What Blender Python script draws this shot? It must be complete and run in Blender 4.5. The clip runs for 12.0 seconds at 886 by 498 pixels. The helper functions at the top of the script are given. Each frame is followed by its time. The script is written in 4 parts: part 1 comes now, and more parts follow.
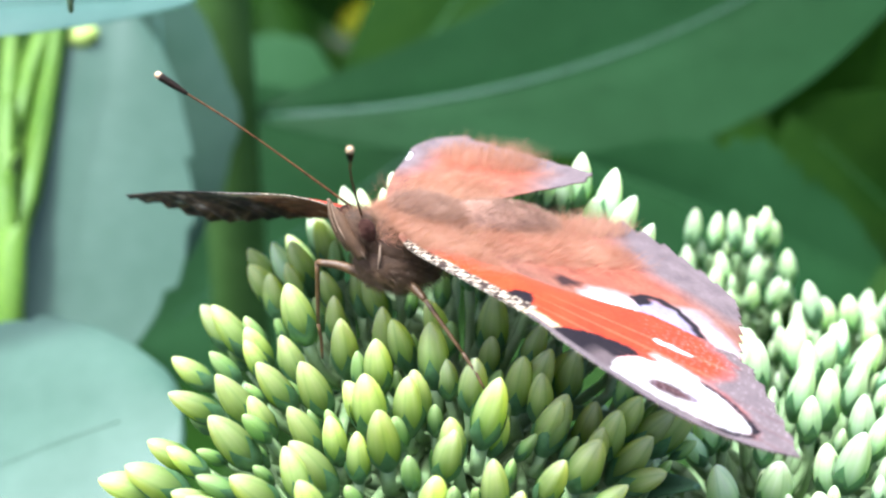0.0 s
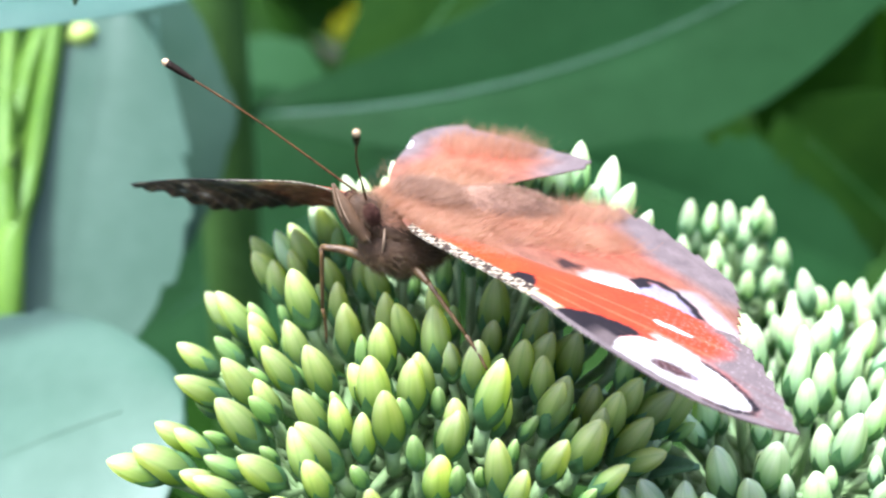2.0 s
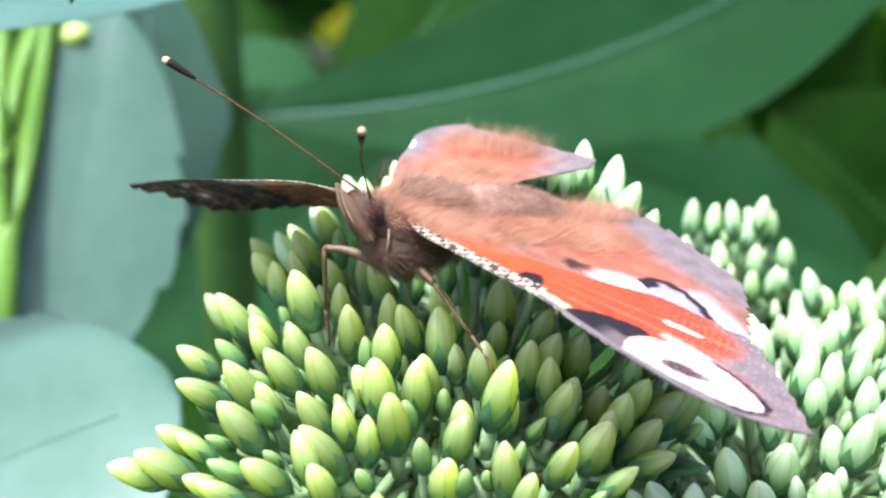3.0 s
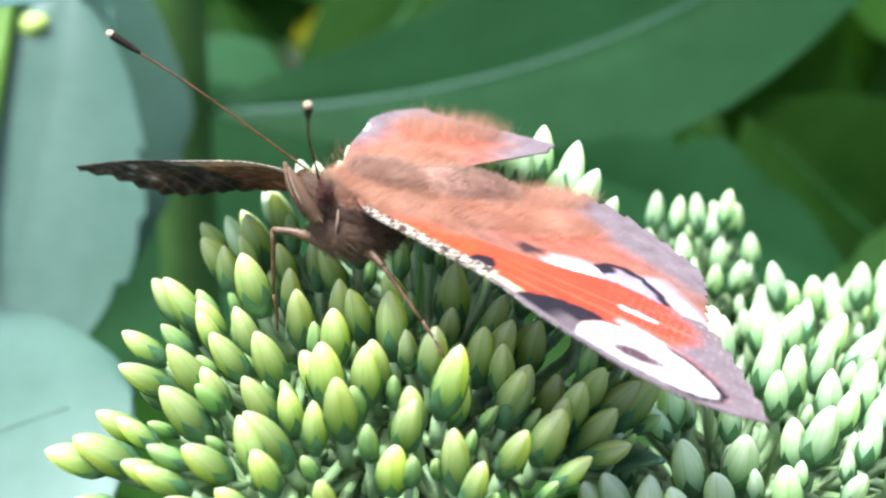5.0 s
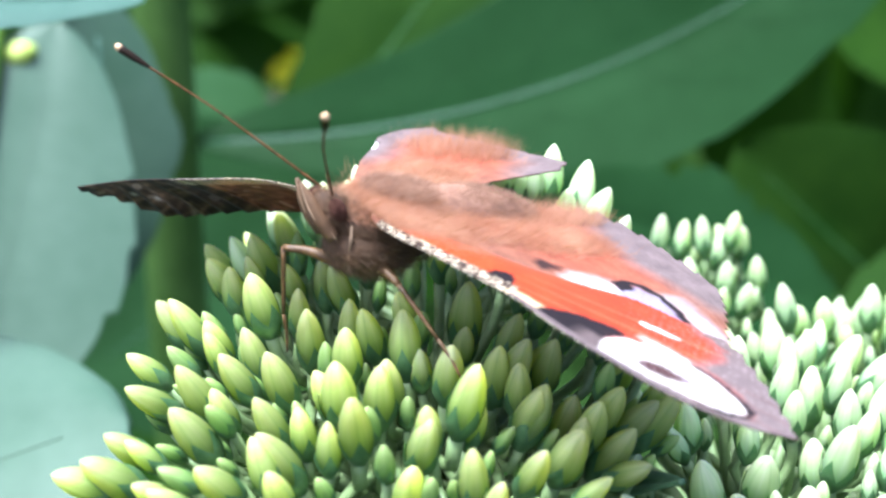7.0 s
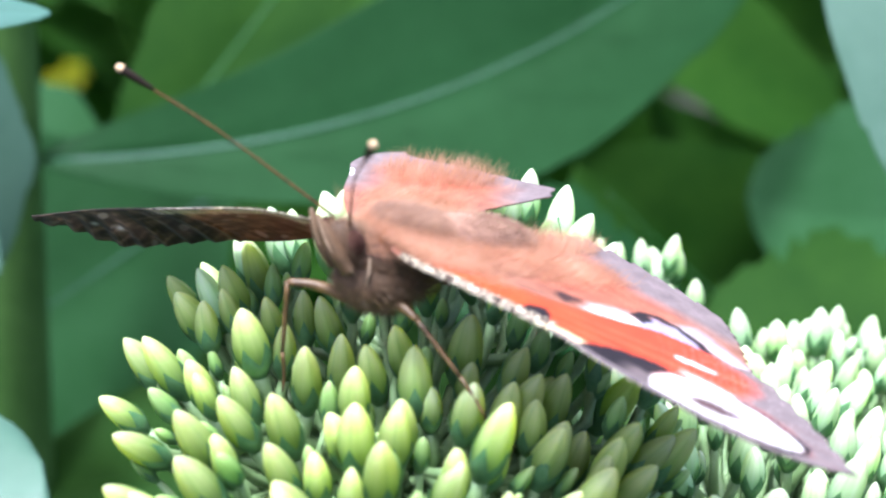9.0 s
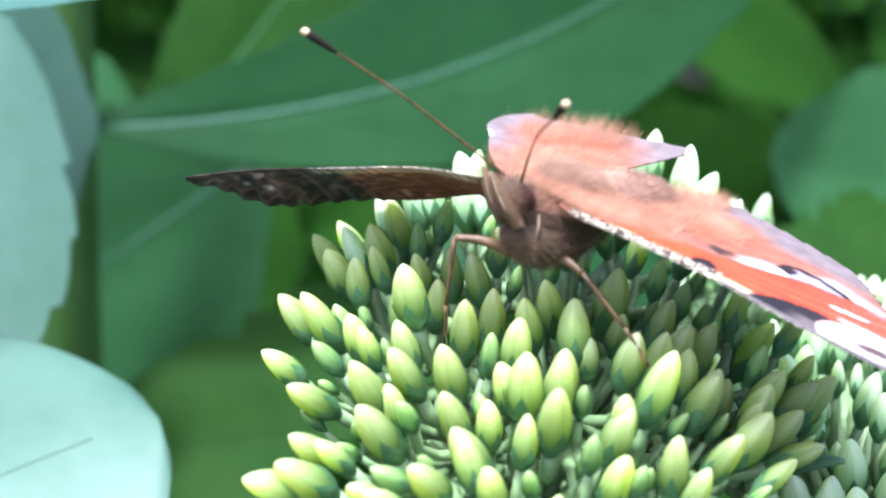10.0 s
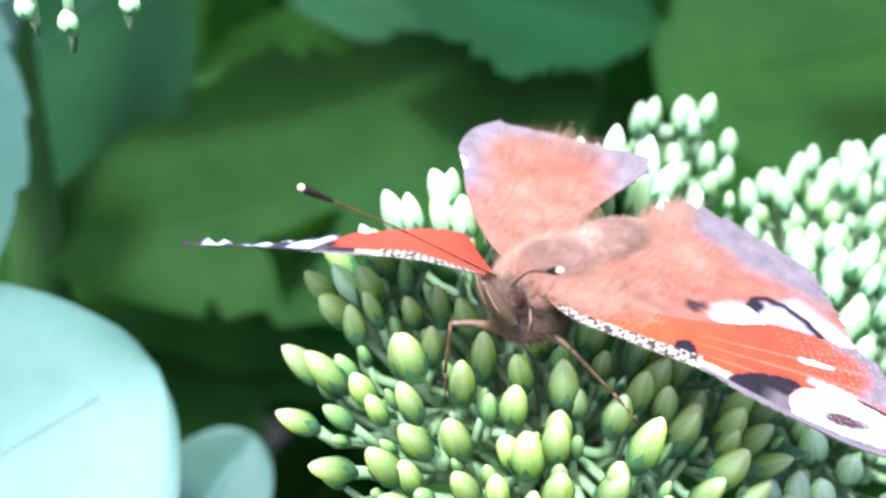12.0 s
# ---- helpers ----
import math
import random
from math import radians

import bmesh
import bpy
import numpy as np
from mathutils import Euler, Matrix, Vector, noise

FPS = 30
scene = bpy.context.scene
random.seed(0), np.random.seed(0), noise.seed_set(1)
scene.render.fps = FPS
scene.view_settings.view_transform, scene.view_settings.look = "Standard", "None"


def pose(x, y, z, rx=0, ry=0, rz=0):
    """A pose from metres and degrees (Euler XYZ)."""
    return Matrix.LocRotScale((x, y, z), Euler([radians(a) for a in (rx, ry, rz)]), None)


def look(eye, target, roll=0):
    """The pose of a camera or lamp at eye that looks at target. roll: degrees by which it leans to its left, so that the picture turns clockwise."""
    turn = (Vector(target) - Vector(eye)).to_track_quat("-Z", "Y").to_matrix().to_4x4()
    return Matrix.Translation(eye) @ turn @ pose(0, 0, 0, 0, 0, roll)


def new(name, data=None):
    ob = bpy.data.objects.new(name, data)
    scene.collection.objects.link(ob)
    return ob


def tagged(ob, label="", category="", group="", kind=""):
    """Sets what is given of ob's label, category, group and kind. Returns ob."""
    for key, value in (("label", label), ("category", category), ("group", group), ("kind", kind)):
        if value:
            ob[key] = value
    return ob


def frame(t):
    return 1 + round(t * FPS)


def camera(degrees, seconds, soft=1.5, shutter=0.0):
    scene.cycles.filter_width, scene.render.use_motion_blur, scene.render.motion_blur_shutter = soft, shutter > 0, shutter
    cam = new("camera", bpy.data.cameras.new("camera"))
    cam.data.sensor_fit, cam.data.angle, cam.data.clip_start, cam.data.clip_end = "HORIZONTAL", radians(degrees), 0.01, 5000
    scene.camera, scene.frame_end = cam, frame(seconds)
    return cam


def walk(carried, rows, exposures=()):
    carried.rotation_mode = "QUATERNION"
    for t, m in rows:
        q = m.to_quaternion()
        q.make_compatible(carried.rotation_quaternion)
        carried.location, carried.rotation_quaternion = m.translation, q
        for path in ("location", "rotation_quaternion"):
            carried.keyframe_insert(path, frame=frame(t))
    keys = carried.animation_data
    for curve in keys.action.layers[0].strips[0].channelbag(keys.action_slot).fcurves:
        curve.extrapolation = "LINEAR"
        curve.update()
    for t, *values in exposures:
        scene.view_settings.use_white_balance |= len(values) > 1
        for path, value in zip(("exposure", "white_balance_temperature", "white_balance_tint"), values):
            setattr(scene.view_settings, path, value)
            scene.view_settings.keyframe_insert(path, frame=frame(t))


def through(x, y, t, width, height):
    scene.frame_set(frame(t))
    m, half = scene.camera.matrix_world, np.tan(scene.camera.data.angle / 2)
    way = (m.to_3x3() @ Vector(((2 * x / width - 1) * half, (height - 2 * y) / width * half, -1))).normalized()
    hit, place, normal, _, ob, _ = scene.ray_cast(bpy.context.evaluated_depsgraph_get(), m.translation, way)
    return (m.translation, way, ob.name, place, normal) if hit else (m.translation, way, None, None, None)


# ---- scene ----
cam = camera(26, 12.0, soft=2.3, shutter=0.15)
cam.data.dof.use_dof = True
cam.data.dof.focus_distance = 0.141
cam.data.dof.aperture_fstop = 34.0
walk(cam, [
    (0, pose(0, -0.12798, 0.06415, 65, 0, 0)),
    (0.5, pose(8e-05, -0.12973, 0.06297, 65.001, -0.158, 0.243)),
    (1, pose(0.00147, -0.1302, 0.06201, 64.925, 0.057, 0.062)),
    (1.5, pose(0.0016, -0.13149, 0.06119, 65.22, -0.249, 0.465)),
    (2, pose(-0.00145, -0.1308, 0.06318, 65.366, -0.079, -0.507)),
    (2.5, pose(-0.00011, -0.13055, 0.0618, 65.602, -0.291, -1.17)),
    (3, pose(-0.0029, -0.12904, 0.06205, 65.494, -0.072, -1.003)),
    (3.2, pose(-0.00334, -0.12922, 0.06141, 65.902, -0.333, -1.131)),
    (4.8, pose(0.00027, -0.12734, 0.05949, 66.327, -0.42, -0.762)),
    (5, pose(-0.00061, -0.12669, 0.05829, 66.011, -0.786, -1.259)),
    (5.5, pose(-0.00081, -0.12621, 0.05956, 66.381, -0.473, -1.274)),
    (6, pose(-0.00278, -0.12637, 0.05857, 66.473, -0.603, -1.25)),
    (6.5, pose(-0.00435, -0.12674, 0.05904, 66.661, -0.397, -1.148)),
    (7, pose(-0.00401, -0.12489, 0.05531, 67.402, -0.981, -2.313)),
    (7.2, pose(-0.00517, -0.12443, 0.05171, 67.638, -1.576, -3.323)),
    (8.8, pose(-0.02109, -0.11514, 0.05447, 67.926, -3.995, -10.097)),
    (9, pose(-0.02441, -0.11587, 0.05341, 68.009, -3.927, -10.78)),
    (9.5, pose(-0.03038, -0.1175, 0.05232, 68.019, -4.559, -12.045)),
    (10, pose(-0.04131, -0.11777, 0.05336, 67.283, -4.451, -12.984)),
    (10.5, pose(-0.0414, -0.1185, 0.05636, 67.632, -5.418, -15.604)),
    (11, pose(-0.04762, -0.1171, 0.05991, 65.246, -4.312, -16.704)),
    (11.3, pose(-0.05439, -0.11358, 0.07303, 59.916, -5.342, -19.471)),
    (11.5, pose(-0.05328, -0.1083, 0.08289, 56.604, -3.658, -18.968)),
    (11.8, pose(-0.05245, -0.1055, 0.0924, 52.943, -3.162, -20.41)),
    (12, pose(-0.04647, -0.09916, 0.09759, 50.537, -1.899, -18.518)),
], exposures=[(0, 2.02, 5350, 8), (7.2, 2.02, 5350, 8), (10, 2.25, 5100, 9), (11, 2.38, 4950, 9), (11.5, 2.30, 4900, 9), (12, 2.20, 4900, 10)])

# ---- light ----
SUN_AZ, SUN_EL = -118.0, 73.0   # degrees from +y towards +x, and above the horizon
world = bpy.data.worlds.new("sky")
scene.world = world
world.use_nodes = True
wn = world.node_tree.nodes
sky = wn.new("ShaderNodeTexSky")
sky.sky_type, sky.sun_disc = "NISHITA", False
sky.air_density, sky.dust_density, sky.ozone_density = 0.45, 6.0, 0.6   # hazy summer sky
sky.sun_elevation, sky.sun_rotation = radians(SUN_EL), radians(SUN_AZ)
world.node_tree.links.new(sky.outputs[0], wn["Background"].inputs[0])
wn["Background"].inputs[1].default_value = 0.15
sun = new("sun", bpy.data.lights.new("sun", "SUN"))
sun.data.energy, sun.data.angle, sun.data.color = 1.9, radians(6.0), (1.0, 0.97, 0.92)
sun_from = Vector((math.sin(radians(SUN_AZ)) * math.cos(radians(SUN_EL)), math.cos(radians(SUN_AZ)) * math.cos(radians(SUN_EL)), math.sin(radians(SUN_EL))))
sun.matrix_world = look(sun_from * 3, (0, 0, 0))

MM = 0.001
rng = np.random.default_rng(7)

# ---- materials ----


def material(name):
    m = bpy.data.materials.new(name)
    m.use_nodes = True
    nt = m.node_tree
    return m, nt, nt.nodes["Principled BSDF"], nt.nodes["Material Output"]


def node(nt, kind, **values):
    n = nt.nodes.new(kind)
    for k, v in values.items():
        n.inputs[k].default_value = v
    return n


def mottled(name, dark, light, scale, rough=0.5, bump=0.3, fine=6.0, translucent=0.0, spec=0.5, coat=0.0, random=0.0):
    """A surface that varies between two colours at two scales, with fine relief; translucent lets light through."""
    m, nt, bsdf, out = material(name)
    tex = nt.nodes.new("ShaderNodeTexCoord")
    big = node(nt, "ShaderNodeTexNoise", Scale=scale, Detail=3.0)
    small = node(nt, "ShaderNodeTexNoise", Scale=scale * fine, Detail=4.0)
    for n in (big, small):
        nt.links.new(tex.outputs["Object"], n.inputs["Vector"])
    add = nt.nodes.new("ShaderNodeMath")
    add.operation = "MULTIPLY_ADD"
    nt.links.new(small.outputs[0], add.inputs[0])
    add.inputs[1].default_value = 0.35
    nt.links.new(big.outputs[0], add.inputs[2])
    ramp = nt.nodes.new("ShaderNodeValToRGB")
    ramp.color_ramp.elements[0].position, ramp.color_ramp.elements[1].position = 0.45, 0.95
    ramp.color_ramp.elements[0].color, ramp.color_ramp.elements[1].color = (*dark, 1), (*light, 1)
    nt.links.new(add.outputs[0], ramp.inputs[0])
    colour = ramp.outputs[0]
    if random:
        info = nt.nodes.new("ShaderNodeObjectInfo")
        span = nt.nodes.new("ShaderNodeMapRange")
        span.inputs["To Min"].default_value, span.inputs["To Max"].default_value = 1 - random, 1 + random
        nt.links.new(info.outputs["Random"], span.inputs["Value"])
        hsv = nt.nodes.new("ShaderNodeHueSaturation")
        nt.links.new(span.outputs[0], hsv.inputs["Value"])
        nt.links.new(colour, hsv.inputs["Color"])
        colour = hsv.outputs[0]
    nt.links.new(colour, bsdf.inputs["Base Color"])
    bsdf.inputs["Roughness"].default_value = rough
    bsdf.inputs["Specular IOR Level"].default_value = spec
    bsdf.inputs["Coat Weight"].default_value = coat
    b = node(nt, "ShaderNodeBump", Strength=bump, Distance=0.0003)
    nt.links.new(add.outputs[0], b.inputs["Height"])
    nt.links.new(b.outputs[0], bsdf.inputs["Normal"])
    if translucent:
        tr, mix = nt.nodes.new("ShaderNodeBsdfTranslucent"), nt.nodes.new("ShaderNodeMixShader")
        warm = node(nt, "ShaderNodeMix")
        warm.data_type, warm.blend_type = "RGBA", "MULTIPLY"
        warm.inputs[0].default_value = 1.0
        nt.links.new(colour, warm.inputs[6])
        warm.inputs[7].default_value = (1.0, 1.0, 0.45, 1)
        nt.links.new(warm.outputs[2], tr.inputs[0])
        mix.inputs[0].default_value = translucent
        nt.links.new(bsdf.outputs[0], mix.inputs[1])
        nt.links.new(tr.outputs[0], mix.inputs[2])
        nt.links.new(mix.outputs[0], out.inputs[0])
    return m


def painted(name, rough=0.7, grain=0.25, scale=2600.0, sheen=0.05):
    """Scale-covered wing: the pigment is stored on the mesh, broken up by fine powdery grain."""
    m, nt, bsdf, out = material(name)
    att = nt.nodes.new("ShaderNodeVertexColor")
    att.layer_name = "pigment"
    tex = nt.nodes.new("ShaderNodeTexCoord")
    n = node(nt, "ShaderNodeTexNoise", Scale=scale, Detail=3.0)
    nt.links.new(tex.outputs["Object"], n.inputs["Vector"])
    span = nt.nodes.new("ShaderNodeMapRange")
    span.inputs["To Min"].default_value, span.inputs["To Max"].default_value = 1 - grain, 1 + grain
    nt.links.new(n.outputs[0], span.inputs["Value"])
    hsv = nt.nodes.new("ShaderNodeHueSaturation")
    nt.links.new(span.outputs[0], hsv.inputs["Value"])
    nt.links.new(att.outputs[0], hsv.inputs["Color"])
    nt.links.new(hsv.outputs[0], bsdf.inputs["Base Color"])
    bsdf.inputs["Roughness"].default_value = rough
    bsdf.inputs["Specular IOR Level"].default_value = 0.12
    bsdf.inputs["Sheen Weight"].default_value = sheen
    b = node(nt, "ShaderNodeBump", Strength=0.25, Distance=0.0001)
    nt.links.new(n.outputs[0], b.inputs["Height"])
    nt.links.new(b.outputs[0], bsdf.inputs["Normal"])
    tr, mix = nt.nodes.new("ShaderNodeBsdfTranslucent"), nt.nodes.new("ShaderNodeMixShader")
    nt.links.new(hsv.outputs[0], tr.inputs[0])
    mix.inputs[0].default_value = 0.30
    nt.links.new(bsdf.outputs[0], mix.inputs[1])
    nt.links.new(tr.outputs[0], mix.inputs[2])
    nt.links.new(mix.outputs[0], out.inputs[0])
    return m


def bud_material(name, foot, low, high, point, inner=(1.0, 0.93, 0.09), through=0.62):
    """Petals of a closed bud: pale at the point, green below, with a paler line on each petal."""
    m, nt, bsdf, out = material(name)
    tex = nt.nodes.new("ShaderNodeTexCoord")
    sep = nt.nodes.new("ShaderNodeSeparateXYZ")
    nt.links.new(tex.outputs["Object"], sep.inputs[0])
    n = node(nt, "ShaderNodeTexNoise", Scale=1500.0, Detail=3.0)
    streak = nt.nodes.new("ShaderNodeMapping")
    streak.inputs["Scale"].default_value = (1, 1, 0.16)
    nt.links.new(tex.outputs["Object"], streak.inputs[0])
    nt.links.new(streak.outputs[0], n.inputs["Vector"])
    h = nt.nodes.new("ShaderNodeMath")
    h.operation = "MULTIPLY_ADD"
    nt.links.new(n.outputs[0], h.inputs[0])
    h.inputs[1].default_value = 0.0012
    nt.links.new(sep.outputs[2], h.inputs[2])
    span = nt.nodes.new("ShaderNodeMapRange")
    span.inputs["From Min"].default_value, span.inputs["From Max"].default_value = 0.0012, 0.0056
    nt.links.new(h.outputs[0], span.inputs["Value"])
    ramp = nt.nodes.new("ShaderNodeValToRGB")
    ramp.color_ramp.elements[0].color, ramp.color_ramp.elements[1].color = (*foot, 1), (*point, 1)
    for at, colour in ((0.36, low), (0.68, high)):
        ramp.color_ramp.elements.new(at).color = (*colour, 1)
    nt.links.new(span.outputs[0], ramp.inputs[0])
    info = nt.nodes.new("ShaderNodeObjectInfo")
    vary = nt.nodes.new("ShaderNodeMapRange")
    vary.inputs["To Min"].default_value, vary.inputs["To Max"].default_value = 0.8, 1.12
    nt.links.new(info.outputs["Random"], vary.inputs["Value"])
    hsv = nt.nodes.new("ShaderNodeHueSaturation")
    nt.links.new(vary.outputs[0], hsv.inputs["Value"])
    round_ = nt.nodes.new("ShaderNodeTexGradient")
    round_.gradient_type = "RADIAL"
    nt.links.new(tex.outputs["Object"], round_.inputs[0])
    five = nt.nodes.new("ShaderNodeMath")
    five.operation = "MULTIPLY"
    five.inputs[1].default_value = 5.0
    nt.links.new(round_.outputs["Fac"], five.inputs[0])
    fold = nt.nodes.new("ShaderNodeMath")
    fold.operation = "PINGPONG"
    fold.inputs[1].default_value = 0.5
    nt.links.new(five.outputs[0], fold.inputs[0])
    joint = nt.nodes.new("ShaderNodeValToRGB")
    joint.color_ramp.elements[0].color, joint.color_ramp.elements[1].color = (0.76, 0.85, 0.68, 1), (1.0, 1.0, 1.0, 1)
    for at, colour in ((0.14, (0.92, 0.96, 0.86)), (0.38, (0.93, 0.97, 0.87))):
        joint.color_ramp.elements.new(at).color = (*colour, 1)
    joint.color_ramp.elements[3].position = 0.5
    nt.links.new(fold.outputs[0], joint.inputs[0])
    lines = node(nt, "ShaderNodeMix")
    lines.data_type, lines.blend_type = "RGBA", "MULTIPLY"
    lines.inputs[0].default_value = 1.0
    nt.links.new(ramp.outputs[0], lines.inputs[6])
    nt.links.new(joint.outputs[0], lines.inputs[7])
    nt.links.new(lines.outputs[2], hsv.inputs["Color"])
    nt.links.new(hsv.outputs[0], bsdf.inputs["Base Color"])
    bsdf.inputs["Roughness"].default_value = 0.48
    b = node(nt, "ShaderNodeBump", Strength=0.25, Distance=0.0002)
    nt.links.new(n.outputs[0], b.inputs["Height"])
    nt.links.new(b.outputs[0], bsdf.inputs["Normal"])
    tr, mix = nt.nodes.new("ShaderNodeBsdfTranslucent"), nt.nodes.new("ShaderNodeMixShader")
    warm = node(nt, "ShaderNodeMix")
    warm.data_type, warm.blend_type = "RGBA", "MULTIPLY"
    warm.inputs[0].default_value = 1.0
    nt.links.new(hsv.outputs[0], warm.inputs[6])
    warm.inputs[7].default_value = (*inner, 1)
    nt.links.new(warm.outputs[2], tr.inputs[0])
    mix.inputs[0].default_value = through
    nt.links.new(bsdf.outputs[0], mix.inputs[1])
    nt.links.new(tr.outputs[0], mix.inputs[2])
    nt.links.new(mix.outputs[0], out.inputs[0])
    return m


M_BUD = bud_material("bud_petals", (0.16, 0.30, 0.11), (0.41, 0.54, 0.18), (0.68, 0.76, 0.38), (0.94, 0.95, 0.78), (1.0, 0.94, 0.12), 0.68)
M_BUD_YOUNG = bud_material("young_bud_petals", (0.17, 0.31, 0.09), (0.26, 0.43, 0.13), (0.40, 0.55, 0.19), (0.60, 0.71, 0.34), (1.0, 1.0, 0.25), 0.45)
# Paler buds, partly a lit copy of bud_petals: sun and glare put into the colour.
M_BUD_PALE_LIT = bud_material("pale_lit_bud_petals", (0.30, 0.53, 0.34), (0.58, 0.75, 0.50), (0.80, 0.89, 0.66), (0.93, 0.96, 0.84), (1.0, 1.0, 0.42), 0.5)
M_CALYX = mottled("calyx", (0.075, 0.175, 0.065), (0.16, 0.29, 0.12), 700, 0.55, 0.2, translucent=0.4, random=0.12)
M_BRACT = mottled("small_waxy_leaf", (0.10, 0.20, 0.09), (0.18, 0.30, 0.15), 200, 0.55, 0.2, translucent=0.3)
M_STALK = mottled("stalk", (0.16, 0.24, 0.09), (0.27, 0.37, 0.16), 400, 0.5, 0.2, translucent=0.1)
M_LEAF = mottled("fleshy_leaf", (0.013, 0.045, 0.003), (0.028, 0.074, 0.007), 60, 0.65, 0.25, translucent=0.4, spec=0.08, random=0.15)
M_RIB = mottled("midrib", (0.018, 0.085, 0.014), (0.034, 0.115, 0.028), 200, 0.5, 0.2)
M_RIB_PALE = mottled("pale_midrib", (0.11, 0.235, 0.18), (0.165, 0.30, 0.24), 200, 0.5, 0.2)
M_LEAF_MID = mottled("grey_green_leaf", (0.024, 0.073, 0.020), (0.038, 0.099, 0.034), 60, 0.55, 0.25, translucent=0.3, spec=0.08)
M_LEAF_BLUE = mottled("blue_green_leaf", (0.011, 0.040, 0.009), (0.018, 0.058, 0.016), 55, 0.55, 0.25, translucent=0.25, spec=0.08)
M_RIB_BLUE = mottled("bluish_midrib", (0.022, 0.074, 0.034), (0.036, 0.095, 0.050), 200, 0.5, 0.2)
M_LEAF_PALE = mottled("waxy_leaf", (0.048, 0.104, 0.060), (0.080, 0.142, 0.093), 70, 0.5, 0.25, translucent=0.25)
M_LEAF_THIN = mottled("thin_waxy_leaf", (0.10, 0.22, 0.17), (0.15, 0.28, 0.22), 70, 0.5, 0.25, translucent=0.6)
M_STEM = mottled("stem", (0.034, 0.075, 0.014), (0.065, 0.125, 0.028), 90, 0.6, 0.2, spec=0.1)
M_GRASS = mottled("grass_blade", (0.13, 0.275, 0.02), (0.22, 0.375, 0.046), 120, 0.5, 0.2, translucent=0.5)
M_BUDLET = mottled("yellow_green_bud", (0.42, 0.55, 0.08), (0.62, 0.72, 0.20), 300, 0.5, 0.2, translucent=0.3)
M_YELLOW = mottled("yellow_petal", (0.66, 0.66, 0.02), (0.80, 0.78, 0.05), 300, 0.5, 0.2, translucent=0.5)
M_SOIL = mottled("soil", (0.010, 0.009, 0.005), (0.03, 0.026, 0.015), 40, 0.9, 0.8)
M_WING = painted("wing_scales")
M_BODY = mottled("body_hair_skin", (0.036, 0.017, 0.006), (0.100, 0.050, 0.019), 900, 0.75, 0.6)
M_HAIR = mottled("rust_hair", (0.39, 0.185, 0.115), (0.58, 0.35, 0.25), 300, 0.7, 0.0, translucent=0.4, spec=0.1)
M_ABDOMEN = mottled("abdomen_skin", (0.18, 0.09, 0.055), (0.40, 0.22, 0.145), 700, 0.75, 0.6)
M_HAIR_BROWN = mottled("brown_hair", (0.20, 0.105, 0.065), (0.42, 0.25, 0.165), 300, 0.7, 0.0, translucent=0.15)
M_HAIR_DARK = mottled("dark_hair", (0.048, 0.023, 0.008), (0.14, 0.072, 0.027), 300, 0.7, 0.0)
M_PALE_HAIR = mottled("cream_hair", (0.16, 0.10, 0.055), (0.40, 0.28, 0.18), 900, 0.7, 0.3)
M_EYE = mottled("compound_eye", (0.030, 0.012, 0.008), (0.075, 0.034, 0.024), 2500, 0.7, 0.5, spec=0.05)
M_ANTENNA = mottled("antenna", (0.030, 0.011, 0.003), (0.14, 0.060, 0.018), 2200, 0.6, 0.3, spec=0.15)
M_CLUB = mottled("antenna_club", (0.008, 0.005, 0.003), (0.022, 0.013, 0.008), 900, 0.7, 0.3, spec=0.1)
M_TIP = mottled("antenna_tip", (0.45, 0.28, 0.14), (0.62, 0.44, 0.26), 900, 0.5, 0.2)
M_LEG = mottled("leg", (0.055, 0.028, 0.009), (0.15, 0.080, 0.026), 1200, 0.5, 0.3)

# ---- helpers ----


def smooth(me):
    me.polygons.foreach_set("use_smooth", [True] * len(me.polygons))
    me.update()


def mesh(name, verts, faces, mats, slots=None, flat=False):
    """A mesh from places in millimetres."""
    me = bpy.data.meshes.new(name)
    me.from_pydata((np.asarray(verts, float) * MM).tolist(), [], [list(map(int, f)) for f in faces])
    for m in mats:
        me.materials.append(m)
    if slots is not None:
        me.polygons.foreach_set("material_index", slots)
    if not flat:
        smooth(me)
    return me


def part(name, me, parent, label="", at=None):
    ob = new(name, me)
    ob.parent = parent
    if at is not None:
        ob.matrix_basis = at
    if label:
        ob["label"] = label
    return ob


def thing(name, label, category, group="", base=(0, 0, 0)):
    ob = new(name)
    ob.empty_display_size = 0.01
    ob.location = Vector(base) * MM
    return tagged(ob, label, category, group)


def spline(points, n):
    """n places along a smooth curve through the given points."""
    p = np.asarray(points, float)
    p = np.vstack([2 * p[0] - p[1], p, 2 * p[-1] - p[-2]])
    seg = np.r_[0, np.cumsum(np.linalg.norm(np.diff(p[1:-1], axis=0), axis=1))]
    out = []
    for d in np.linspace(0, seg[-1], n):
        k = min(np.searchsorted(seg, d, "right") - 1, len(seg) - 2)
        t = (d - seg[k]) / (seg[k + 1] - seg[k])
        a, b, c, e = p[k:k + 4]
        out.append(0.5 * (2 * b + (c - a) * t + (2 * a - 5 * b + 4 * c - e) * t * t + (3 * b - a - 3 * c + e) * t ** 3))
    return np.array(out)


